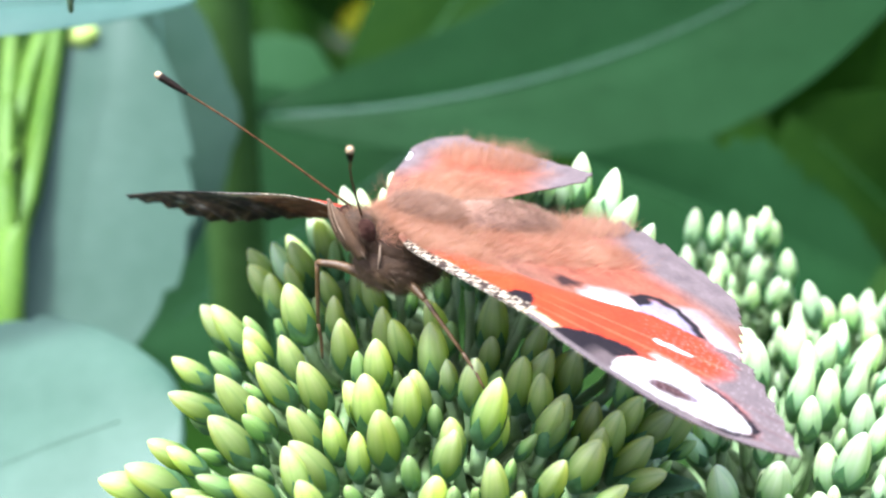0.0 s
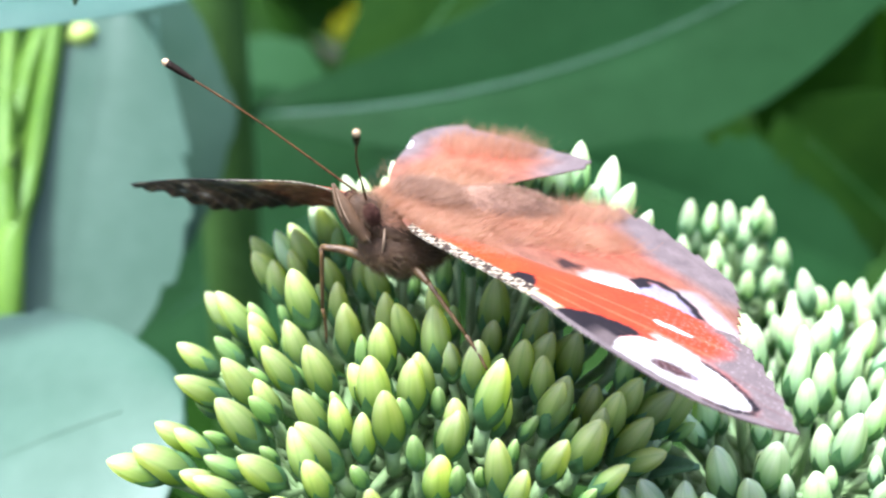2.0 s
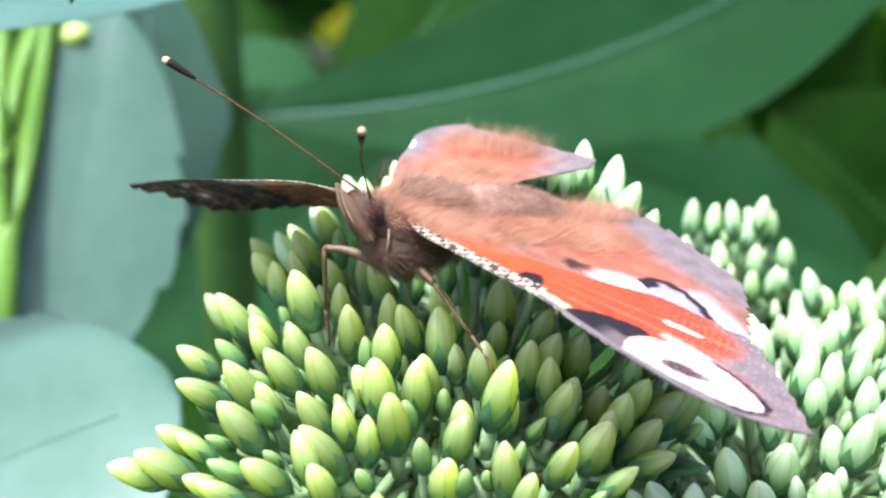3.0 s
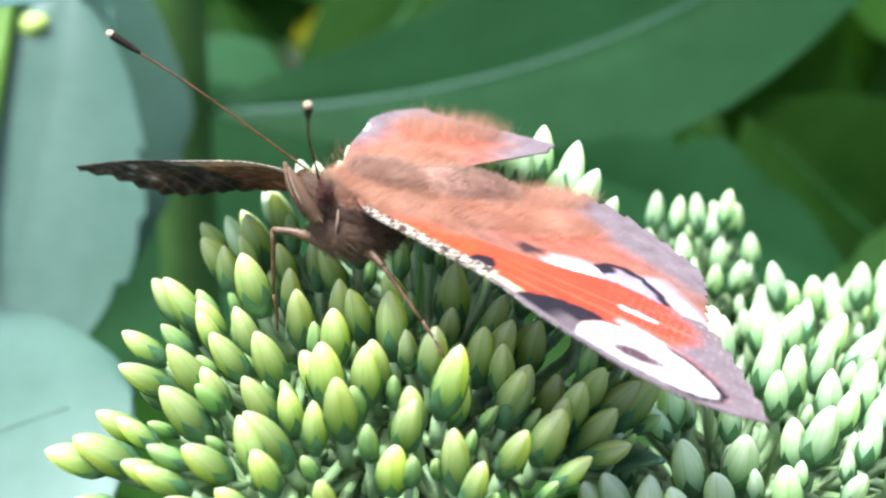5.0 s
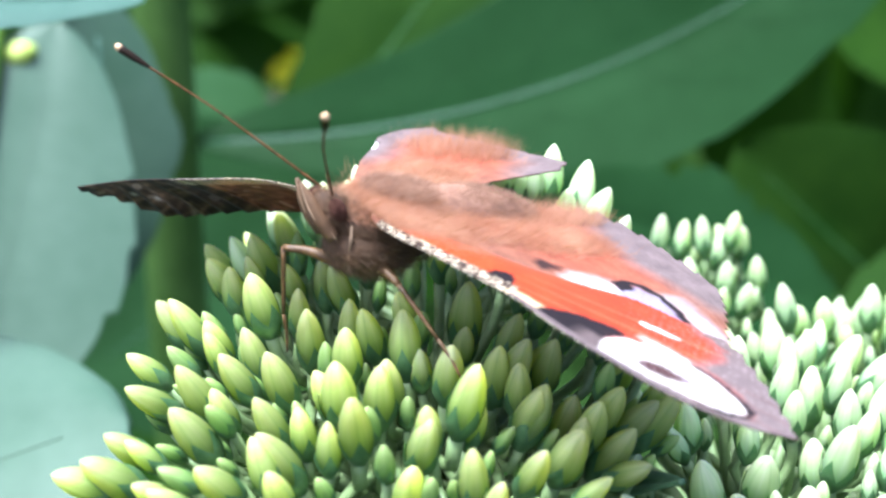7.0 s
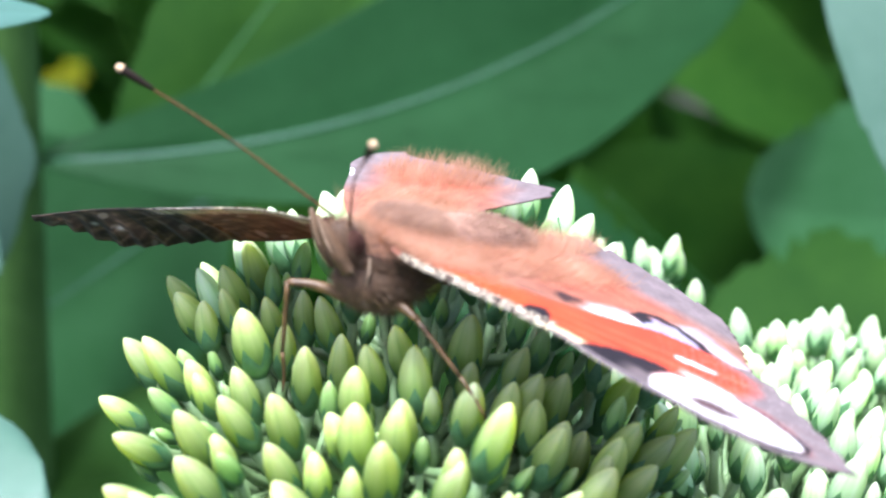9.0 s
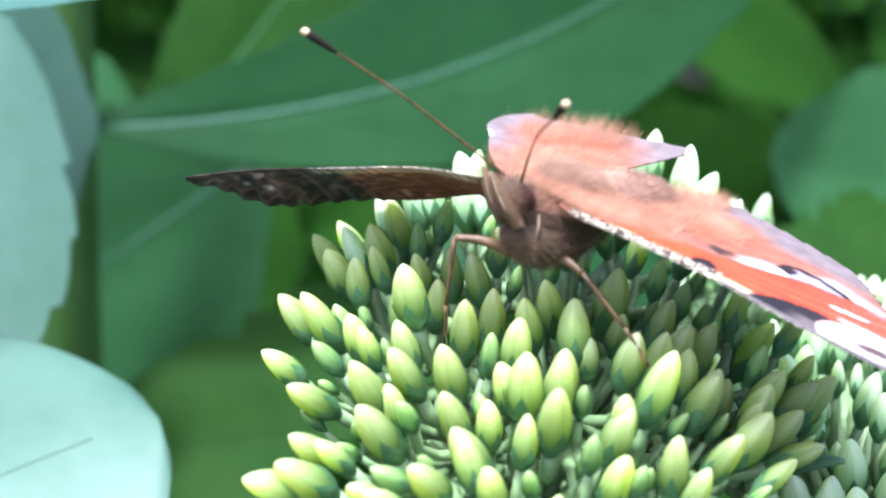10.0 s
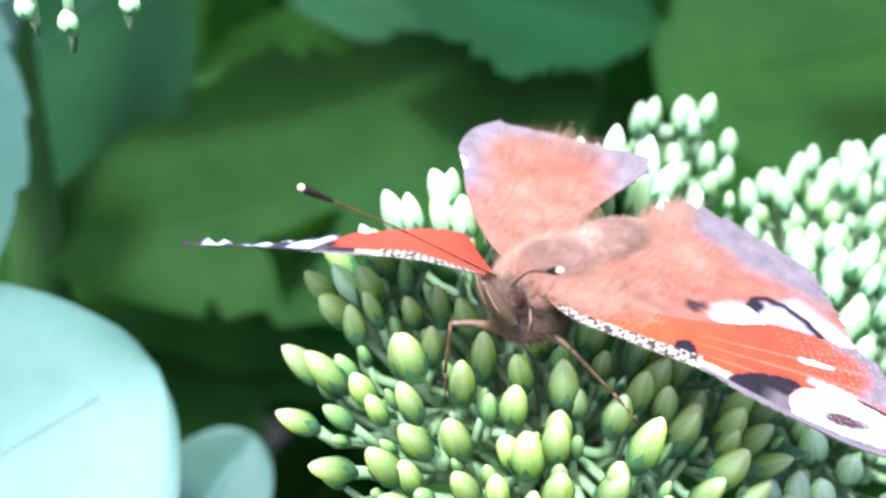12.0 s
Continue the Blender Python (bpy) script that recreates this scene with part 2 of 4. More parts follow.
def tube(points, radii, n=8, rings=12):
    """Verts and faces of a capped tube along a smooth curve."""
    path = spline(points, rings)
    rad = np.interp(np.linspace(0, 1, rings), np.linspace(0, 1, len(radii)), radii)
    tan = np.gradient(path, axis=0)
    tan /= np.linalg.norm(tan, axis=1, keepdims=True)
    ref = np.array([0.31, 0.17, 0.93]) if abs(tan[0] @ (0.31, 0.17, 0.93)) < 0.9 else np.array([1.0, 0, 0])
    verts, faces = [], []
    for p, t, r in zip(path, tan, rad):
        a = np.cross(t, ref)
        a /= np.linalg.norm(a)
        b = np.cross(t, a)
        for k in range(n):
            g = 2 * math.pi * k / n
            verts.append(p + r * (math.cos(g) * a + math.sin(g) * b))
    for i in range(rings - 1):
        for k in range(n):
            faces.append((i * n + k, i * n + (k + 1) % n, (i + 1) * n + (k + 1) % n, (i + 1) * n + k))
    faces.append(tuple(range(n))[::-1])
    faces.append(tuple((rings - 1) * n + k for k in range(n)))
    return verts, faces


def joined(pieces):
    verts, faces = [], []
    for v, f in pieces:
        k = len(verts)
        verts.extend(v)
        faces.extend([tuple(i + k for i in q) for q in f])
    return verts, faces


def blob(centre, axis, up, radii, n=20, rings=14, bulge=0.0, seed=0):
    """A rounded body along axis; bulge makes it fuller towards its front."""
    a = np.asarray(axis, float)
    a /= np.linalg.norm(a)
    u = np.asarray(up, float) - a * (a @ np.asarray(up, float))
    u /= np.linalg.norm(u)
    w = np.cross(a, u)
    r = np.random.default_rng(seed)
    verts, faces = [], []
    for i in range(rings + 1):
        th = math.pi * i / rings
        s, c = math.sin(th), math.cos(th)
        k = 1 + bulge * c
        for j in range(n):
            g = 2 * math.pi * j / n
            e = 1 + r.uniform(-0.02, 0.02)
            verts.append(np.asarray(centre) + radii[0] * c * a + s * k * e * (radii[1] * math.cos(g) * w + radii[2] * math.sin(g) * u))
    for i in range(rings):
        for j in range(n):
            faces.append((i * n + j, i * n + (j + 1) % n, (i + 1) * n + (j + 1) % n, (i + 1) * n + j))
    return verts, faces


# ---- ground ----
verts, faces, n = [], [], 40
edge = np.sign(np.linspace(-1, 1, n)) * np.abs(np.linspace(-1, 1, n)) ** 4 * 400000
for y in edge:
    for x in edge:
        verts.append((x, y, -330 + 4 * noise.noise(Vector((x * 0.02, y * 0.02, 0)))))
for j in range(n - 1):
    for i in range(n - 1):
        faces.append((j * n + i, j * n + i + 1, (j + 1) * n + i + 1, (j + 1) * n + i))
tagged(new("ground", mesh("ground", verts, faces, [M_SOIL])), "dark garden soil between the plants", "ground", kind="structure")

# ---- buds and leaves ----


def bud_mesh(length, width, variant, skin):
    """A closed bud of five overlapping petals, 0 at its base, its point along z."""
    n, prof = 30, [(0.0, 0.36), (0.08, 0.66), (0.2, 0.92), (0.34, 1.03), (0.48, 1.02), (0.62, 0.93), (0.75, 0.77), (0.86, 0.56), (0.94, 0.34), (0.985, 0.15), (1.0, 0.05)]
    verts, faces = [], []
    for s, r in prof:
        for k in range(n):
            g = 2 * math.pi * k / n
            f = (5 * g / (2 * math.pi) + 0.25 * s) % 1
            keel = math.sin(math.pi * f) ** 0.6 + 0.25 * (f - 0.5)   # each petal is raised along its keel and laps over the next
            q = width / 2 * r * (1 + 0.13 * min(1, 3 * s) * (keel - 0.75))
            lean = 0.03 * (variant - 1) * length * s * s
            verts.append((q * math.cos(g) + lean, q * math.sin(g) * (1 - 0.05 * variant), length * s))
    for i in range(len(prof) - 1):
        for k in range(n):
            faces.append((i * n + k, i * n + (k + 1) % n, (i + 1) * n + (k + 1) % n, (i + 1) * n + k))
    faces.append(tuple((len(prof) - 1) * n + k for k in range(n)))
    return mesh("bud", verts, faces, [skin])


def calyx_mesh(length, width):
    """The green cup of five pointed sepals that holds a bud."""
    n = 40
    verts, faces = [], []
    for s, r in ((-0.13, 0.20), (-0.04, 0.44), (0.05, 0.68), (0.12, 0.86)):
        for k in range(n):
            g = 2 * math.pi * k / n
            verts.append((width / 2 * r * math.cos(g), width / 2 * r * math.sin(g), length * s))
    for share in (0.35, 0.7, 1.0):
        for k in range(n):
            g = 2 * math.pi * k / n
            point = 1 - abs((k % 8) - 4) / 4
            s = 0.15 + (0.05 + 0.32 * point ** 1.15) * share
            r = np.interp(s, [0.12, 0.2, 0.34, 0.48, 0.6], [0.90, 1.02, 1.13, 1.14, 1.06]) - 0.06 * share * (1 - point)
            verts.append((width / 2 * r * math.cos(g), width / 2 * r * math.sin(g), length * s))
    for i in range(6):
        for k in range(n):
            faces.append((i * n + k, i * n + (k + 1) % n, (i + 1) * n + (k + 1) % n, (i + 1) * n + k))
    return mesh("calyx", verts, faces, [M_CALYX])


BUDS = [(bud_mesh(4.9, w, v, M_BUD), calyx_mesh(4.9, w)) for v, w in ((0, 2.1), (1, 1.95), (2, 2.2))]
YOUNG_BUDS = [(bud_mesh(4.9, w, v, M_BUD_YOUNG), calyx_mesh(4.9, w)) for v, w in ((0, 2.1), (1, 1.95), (2, 2.2))]
PALE_LIT_BUDS = [(bud_mesh(4.9, w, v, M_BUD_PALE_LIT), calyx_mesh(4.9, w)) for v, w in ((0, 2.1), (1, 1.95), (2, 2.2))]


def place_bud(plant, tip, size, centre, node_at, lean=0.1, plump=1.0, kinds=BUDS):
    """A bud whose point lies at tip, turned up and away from the middle of its head, on a stalk from node_at."""
    tip = np.asarray(tip, float)
    d = np.asarray(tip, float) - centre
    edge = min(1.0, (math.hypot(d[0], d[1]) / 23) ** 3)
    d = d * (0.42 + 0.34 * edge, 0.30, 1.0)
    d = d / np.linalg.norm(d) + rng.normal(0, lean, 3)
    d /= np.linalg.norm(d)
    base = tip - d * 4.9 * size
    q = Vector(d).to_track_quat("Z", "Y")
    m = Matrix.Translation(Vector(base) * MM) @ q.to_matrix().to_4x4() @ Matrix.Rotation(rng.uniform(0, 6.28), 4, "Z") @ Matrix.Diagonal((size * plump, size * plump, size * rng.uniform(0.94, 1.06), 1))
    petals, cup = (YOUNG_BUDS if size < 0.72 and kinds is BUDS else kinds)[int(rng.integers(3))]
    b = part("bud", petals, plant, at=m)
    part("calyx", cup, b)
    end = base - d * 0.3
    mid = end - d * 0.4 * np.linalg.norm(end - node_at)
    part("stalk", mesh("stalk", *tube([node_at, mid, end], [0.5, 0.42, 0.55 * size], 6, 5), [M_STALK]), plant)


def leaf(plant, base, tip, width, normal, fold=0.1, curl=0.05, teeth=9, mat=None, thick=0.9, blunt=0.5, seed=0, wave=0.015, rib=None, label="", low=1.0, bow=0.0, notch=None, veins=0, rib_size=1.0):
    """A fleshy leaf: toothed margin, sunk midrib, two faces with real thickness. blunt: 0 pointed, 1 round."""
    base, tip, nrm = (np.asarray(v, float) for v in (base, tip, normal))
    ax = tip - base
    L = np.linalg.norm(ax)
    ax /= L
    nrm = nrm - ax * (nrm @ ax)
    nrm /= np.linalg.norm(nrm)
    side = np.cross(nrm, ax)
    r = np.random.default_rng(seed)
    ph = r.uniform(0, 6)
    depth = notch or 0.03 + 0.004 * teeth

    def place(s, u):
        """A point of the blade: s from base to tip, u from one margin (-1) to the other (1)."""
        sharp = math.sin(math.pi * s ** 0.85) ** 0.95 if s < 1 else 0.0
        full = math.sqrt(max(0.0, 1 - (2 * s - 1) ** 2))
        w = width / 2 * (sharp * (1 - blunt) + full * blunt) * (0.5 + 0.5 * min(1, s * 2.0))
        w *= 1 + 0.035 * math.sin(7 * s + ph) + 0.02 * math.sin(17 * s + 2 * ph)
        w = max(w, 0.3)
        cut = 0.0
        if teeth and 0.28 < s < 0.97:
            f = (s * teeth * 1.5 + ph + (0.4 if u < 0 else 0.0) + 0.15 * math.sin(11 * s)) % 1
            cut = depth * f * (0.6 + 0.4 * math.sin(23 * s + ph)) * max(0.0, (abs(u) - 0.6) / 0.4) ** 1.5
        h = fold * width * (abs(u) - 0.5) * w / (width / 2) - curl * L * (s - 0.5) ** 2 * 2 + wave * width * math.sin(5 * s + 2 * u + ph) * abs(u)
        dip = -0.5 * min(1.0, rib_size) * math.exp(-(u / 0.08) ** 2) * (1 - s)
        return base + ax * L * s + side * (w * u * (1 - cut) * (low if u < 0 else 1.0) + 4 * bow * L * s * (1 - s)) + nrm * (h + dip)

    nl, nw = 100, 18
    top, bot, line = [], [], []
    for i in range(nl + 1):
        for j in range(nw + 1):
            u = math.sin(0.5 * math.pi * (2 * j / nw - 1))
            q = place(i / nl, u)
            t = thick * (1 - 0.75 * abs(u) ** 3) * 0.5
            top.append(q + nrm * t)
            bot.append(q - nrm * t)
            if j == nw // 2:
                line.append(q + nrm * (t + 0.05))
    n = nw + 1
    faces, k0 = [], len(top)
    for i in range(nl):
        for j in range(nw):
            a = i * n + j
            faces.append((a, a + 1, a + n + 1, a + n))
            faces.append((k0 + a, k0 + a + n, k0 + a + n + 1, k0 + a + 1))
        a = i * n
        faces.append((a, a + n, k0 + a + n, k0 + a))
        a = i * n + nw
        faces.append((a, k0 + a, k0 + a + n, a + n))
    for j in range(nw):
        faces.append((j, k0 + j, k0 + j + 1, j + 1))
        a = nl * n + j
        faces.append((a, a + 1, k0 + a + 1, k0 + a))
    ob = part("leaf", mesh("leaf", top + bot, faces, [mat or M_LEAF]), plant, label)
    k = 0.014 * width * rib_size
    part("midrib", mesh("midrib", *tube(line[2:90:6], [k, 0.43 * k, 0.08], 8, 24), [rib or M_RIB]), ob)
    for g in range(veins):
        s0 = 0.10 + 0.66 * g / max(1, veins - 1)
        for sign in (-1, 1):
            path = [place(s0 + 0.17 * f ** 1.3, sign * 0.86 * f) + nrm * (thick * (1 - 0.75 * (0.86 * f) ** 3) * 0.5 + 0.01) for f in (0.0, 0.25, 0.5, 0.75, 1.0)]
            part("vein", mesh("vein", *tube(path, [0.22 * k + 0.03, 0.12 * k + 0.02, 0.02], 6, 12), [mat or M_LEAF]), ob)
    return ob


# ---- the plant on which the butterfly sits ----
HEAD = np.array([0.0, 3.0, -21.0])


def dome(x, y):
    z = -1.515 + 0.0125 * x + 0.243 * y - 0.0115 * x * x + 0.0016 * y * y + 0.0103 * x * y
    return z - 0.07 * max(0, -10 - y) ** 2 - 0.05 * max(0, y - 17) ** 2


LEFT_CYME = [(-21.4, 5.7, -7.5, .85), (-19.7, 10.5, -5.4, 1), (-18.3, 8, -4.2, 1.1), (-16, 12.8, -2.8, 1), (-16.2, 16, -3, .9), (-12.2, 3.9, 0, 1.1), (-12.5, 13.5, -.8, 1.1),
             (-10.4, 16.3, -.4, 1.05), (-13.3, 21, -4, 1), (-14.1, 11, -2.7, .8), (-12.6, 11.3, -2, .75), (-15.2, 1.9, -4, .8), (-12.3, 2.4, -4, .9), (-13.8, -2.3, -4.1, .95), (-10.3, -3.2, -3.4, 1.05)]
FRONT_CYME = [(-16.8, -3.6, -4, 1.15), (-16.9, -7, -5.5, 1.1), (-14.4, -4.1, -5.4, .95), (-20.7, -1.4, -6.9, 1), (-21.5, -7.6, -7.5, .85), (-20.1, -8.5, -7.2, .8), (-25, -9.9, -8.9, 1), (-23, -10.2, -8, 1.15),
              (-17.2, -13.7, -6.7, .7), (-18.7, -14.3, -7.5, .8), (-17.9, -14.9, -7.6, .9), (-14.7, -14.1, -6.4, 1), (-15.7, -16.9, -8.9, 1.15), (-12.5, -16.7, -8.1, .75), (-25.1, -16.1, -11, .9),
              (-22, -15.8, -9.6, .7), (-11.1, -7, -5, 1), (-10.7, -9.4, -6.4, 1.1), (-8.5, -6.5, -5.3, .6), (-8.1, -7.9, -5.2, .85), (-9.9, -15, -6.3, .9), (-5.5, -16.6, -7.6, .85), (-6, -17.6, -8.8, .95)]
MIDDLE_CYME = [(-7.8, 1.4, -1.9, 1.1), (-5.7, -7.3, -1.7, 1.2), (-6.9, -6, -3.4, 1), (-4.5, -11.5, -2.8, 1.2), (-5.1, -2.9, -1.4, 1), (-6.4, -1.3, -3.4, .7), (-4.7, 5, -3, 1.05), (-1.2, 4.1, -1.7, 1),
               (-.9, -2, -.3, 1.1), (-2, -4.9, -2.7, 1), (-2.6, -6, -2.9, 1.05), (.4, -10.8, -3.5, .9), (.8, -11, -4.3, 1.05), (2.3, -6.4, -1.1, 1), (4, -9.5, -1.3, 1.2), (3.5, -13.3, -5.6, 1.05),
               (-2.4, -13.5, -5.2, .65), (-.6, -14.7, -6.2, 1), (.8, -15, -6.7, .6), (3.9, 3, -.8, 1.1)]
RIGHT_CYME = [(6, -2.9, -2.7, 1.1), (7.9, -2.2, -2.9, 1.1), (7.4, -4.3, -3.4, .9), (8.6, -6.8, -4.5, 1.05), (9.2, -5.8, -4.3, 1.1), (10.1, -1.3, -3, 1.1), (11.2, -10.9, -5.4, 1.15), (8.6, -12.2, -6.2, 1),
              (5.6, -14.4, -7.2, .9), (11.6, -8.2, -6, .8), (13, -6.3, -5.7, 1), (14.6, -4.6, -5.6, 1), (15.2, -7, -7.5, 1.1), (17.2, -4.6, -6.5, 1), (11.6, -2.2, -7, 1), (18.5, -4.4, -6.1, 1.1), (9.8, 1.7, -5, 1.1), (17.3, 4.4, -6, 1.1)]
BACK_CYME = [(14.2, 17.4, 3.7, 1.1), (11.5, 18.4, 4.6, 1), (15.6, 14.8, 2.2, 1), (16.8, 12.3, .8, .9), (9.3, 17.2, 3.9, .9), (-11, 17.3, -.3, .9), (-8.4, 19.6, 1.2, 1.1), (-6.9, 18.3, 1.5, .9), (-4.3, 19.6, 2.7, 1.1),
             (-2.9, 18.6, 2.8, .9), (-2.8, 15.9, 2.2, 1), (-4.9, 16.9, 1.8, 1.05), (8.2, 18, 4.2, 1), (12.3, 14, 2.4, 1), (10.1, 17.1, 3.8, .9), (13.6, 12.2, 1.4, 1), (-14, 15.2, -2.1, 1)]


def flower_head(plant, cymes, centre, surface, spread, extra, reach, seed, size=0.8, foot=(0, 0, -330), kinds=BUDS):
    """Buds given cyme by cyme, then more of them between, all on forked stalks above one stem."""
    r = np.random.default_rng(seed)
    tips = []
    for cyme in cymes:
        mean = np.mean([c[:3] for c in cyme], axis=0)
        knot = centre + (mean - centre) * 0.45
        part("branch", mesh("branch", *tube([centre, 0.5 * (centre + knot) + (0, 0, -1), knot], [1.3, 1.0, 0.8], 8, 6), [M_STALK]), plant)
        for x, y, z, k in cyme:
            # Back cyme: same plant, its sunlight put into the colour by the paler petals.
            place_bud(plant, (x, y, z), k, centre, knot + (np.array((x, y, z)) - knot) * 0.25, kinds=PALE_LIT_BUDS if cyme is BACK_CYME else kinds)
            tips.append((x, y, z))
    made, tries = 0, 0
    while made < extra and tries < 6000:
        tries += 1
        g, q = r.uniform(0, 2 * math.pi), math.sqrt(r.uniform(0, 1))
        x, y = reach[0] + reach[2] * q * math.cos(g), reach[1] + reach[3] * q * math.sin(g)
        young = r.uniform() < 0.45
        p = np.array((x, y, surface(x, y) + (r.uniform(-3.8, -1.8) if young else r.uniform(-1.6, -0.1))))
        if tips and np.min(np.linalg.norm(np.array(tips) - p, axis=1)) < spread:
            continue
        tips.append(tuple(p))
        knot = centre + (p - centre) * 0.5 + r.normal(0, 1.0, 3)
        place_bud(plant, p, size * (r.uniform(0.5, 0.72) if young else r.uniform(0.8, 1.15)), centre, knot, 0.14, kinds=kinds)
        part("branch", mesh("branch", *tube([centre, 0.5 * (centre + knot), knot], [0.9, 0.7, 0.6], 6, 4), [M_STALK]), plant)
        made += 1
    c, f = np.asarray(centre), np.asarray(foot, float)
    part("stem", mesh("stem", *tube([f, f * 0.5 + c * 0.5 + (3, -4, 0), c], [5, 4, 2.6], 12, 14), [M_STALK]), plant, "thick green stem")


main = thing("sedum_plant", "stonecrop with a flat head of pale green buds under the butterfly", "plant", "stonecrop plants")
flower_head(main, [LEFT_CYME, FRONT_CYME, MIDDLE_CYME, RIGHT_CYME, BACK_CYME], HEAD, dome, 2.8, 105, (0, 1, 20, 19), 3, foot=(2, 6, -330))

for base, tip, width in (((6, -4, -21), (16.5, -10.5, -14.6), 3), ((12, 2, -18), (18.5, -7.5, -11.0), 3.5), ((-5, -2, -22), (-12, -16, -13.5), 7), ((-1, -6, -21), (4, -18, -13), 6), ((2, -4, -20), (-4, -19, -14.5), 5)):
    leaf(main, base, tip, width, (0, -0.4, 0.9), 0.08, 0.05, 0, M_BRACT, 0.5, 0.5, int(abs(base[0] * 7 + tip[1])), rib=M_BRACT)

right = thing("sedum_plant", "stonecrop with a domed head of whitish green buds beside the butterfly", "plant", "stonecrop plants")
NEAR_RIGHT = [(20.3, -5, -11, 1.15), (25.2, -6, -10, 1.15), (14.4, -8.9, -11.7, 1.05), (17.6, -8.2, -11.8, 1.1), (8.4, -8, -14.5, 1), (31.5, -4.1, -8.7, 1.15), (31.1, 7.1, -9.7, 1), (25.2, 8, -7, 1.05), (28.7, 4.3, -7.2, 1.05), (24.3, -3.5, -12.2, 1), (29, -2.5, -10.7, 1), (11.5, -10.5, -13.3, .95), (13, -8, -12.6, .9), (16, -10, -13, 1), (19.2, -9.5, -12.6, 1), (22.5, -8.5, -11.8, 1.05), (10, -12, -15, .9), (27.5, -8.5, -11, 1.05)]
flower_head(right, [NEAR_RIGHT], np.array([27.0, 4.0, -29.0]), lambda x, y: -7.5 - 0.014 * ((x - 29) ** 2 + (y - 5) ** 2) , 3.0, 85, (28, 4, 17, 15), 5, 0.95, (28, 10, -330), PALE_LIT_BUDS)

far = thing("sedum_plant", "stonecrop with a broad head of small whitish buds behind the butterfly", "plant", "stonecrop plants")
FAR_RIGHT = [(32.4, 25.4, -10.6, .85), (43.9, 30.1, -12.5, .9), (41, 27, -11.2, .9), (36, 24, -11.2, .85)]
# Glare on these far buds is put into their whitish petal colour.
flower_head(far, [FAR_RIGHT], np.array([41.0, 28.0, -34.0]), lambda x, y: -13.2 - 0.008 * (x - 46) ** 2 - 0.03 * max(0, y - 27) ** 2 - 0.006 * min(0, y - 27) ** 2, 2.8, 120, (46, 26, 16, 12), 8, 0.85, (42, 34, -330), PALE_LIT_BUDS)
small = thing("sedum_plant", "stonecrop with a small cluster of whitish buds behind the wing", "plant", "stonecrop plants")
FAR_SMALL = [(30.5, 37.1, -8.6, .8), (24.1, 39.2, -9.8, .8), (27.5, 38, -9.3, .8), (31.6, 39, -10.6, .75), (23.0, 36, -12.0, .8), (26.0, 35, -12, .8), (29.5, 34.5, -12, .8)]
flower_head(small, [FAR_SMALL], np.array([27.5, 39.0, -28.0]), lambda x, y: -10.2 - 0.06 * ((x - 27.5) ** 2 + (y - 38) ** 2), 2.5, 22, (27.5, 36, 5.5, 6), 9, 0.8, (30, 44, -330), PALE_LIT_BUDS)

# ---- leaves behind and beside ----
back = thing("sedum_plant", "stonecrop with thick stem and broad toothed leaves", "plant", "stonecrop plants")
part("stem", mesh("stem", *tube([(-26, 118, -330), (-28, 119, -120), (-30, 122, -20), (-31, 124, 60)], [5, 4.6, 4.2, 3.5], 14, 16), [M_STEM]), back)
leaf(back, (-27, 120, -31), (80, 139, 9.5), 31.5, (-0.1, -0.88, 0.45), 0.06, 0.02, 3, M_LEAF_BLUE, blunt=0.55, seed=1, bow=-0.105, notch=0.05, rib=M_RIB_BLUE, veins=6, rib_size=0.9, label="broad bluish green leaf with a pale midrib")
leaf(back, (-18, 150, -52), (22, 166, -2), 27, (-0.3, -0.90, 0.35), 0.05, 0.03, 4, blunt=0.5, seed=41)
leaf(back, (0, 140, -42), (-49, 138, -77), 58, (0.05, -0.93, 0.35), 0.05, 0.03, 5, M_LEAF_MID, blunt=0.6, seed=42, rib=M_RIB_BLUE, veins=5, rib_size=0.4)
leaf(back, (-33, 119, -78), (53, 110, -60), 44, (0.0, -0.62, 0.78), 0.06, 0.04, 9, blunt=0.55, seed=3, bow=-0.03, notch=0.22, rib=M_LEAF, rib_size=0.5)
leaf(back, (-35, 103, -46), (-37, 110, -8), 19, (0.1, -0.95, 0.3), 0.05, 0.03, 5, M_LEAF_PALE, blunt=0.7, seed=4, rib=M_RIB_PALE)

side = thing("sedum_plant", "stonecrop with pale bluish waxy leaves", "plant", "stonecrop plants")
part("stem", mesh("stem", *tube([(-64, 58, -330), (-65, 54, -150), (-62, 50, -78), (-54, 56, -52)], [5, 4.4, 3.6, 2.2], 14, 16), [M_STEM]), side)
leaf(side, (-48.4, 62, -54), (-40.2, 100, -8.6), 28.5, (0.15, -0.96, 0.22), 0.012, 0.03, 4, M_LEAF_PALE, blunt=0.75, seed=6, rib_size=0.3, rib=M_LEAF_PALE, notch=0.13, label="pale bluish waxy leaf")
leaf(side, (-66, 30, -45), (-25.8, 36, -28.5), 45, (-0.26, -0.33, 0.90), -0.04, 0.05, 3, M_LEAF_PALE, blunt=0.9, seed=7, rib_size=0.005, rib=M_LEAF_PALE, label="rounded pale bluish waxy leaf")
leaf(side, (-30, 44, -72), (-13, 52, -57), 15, (0, -0.6, 0.8), 0.1, 0.1, 3, M_LEAF_PALE, blunt=0.9, seed=8, rib=M_RIB_PALE)

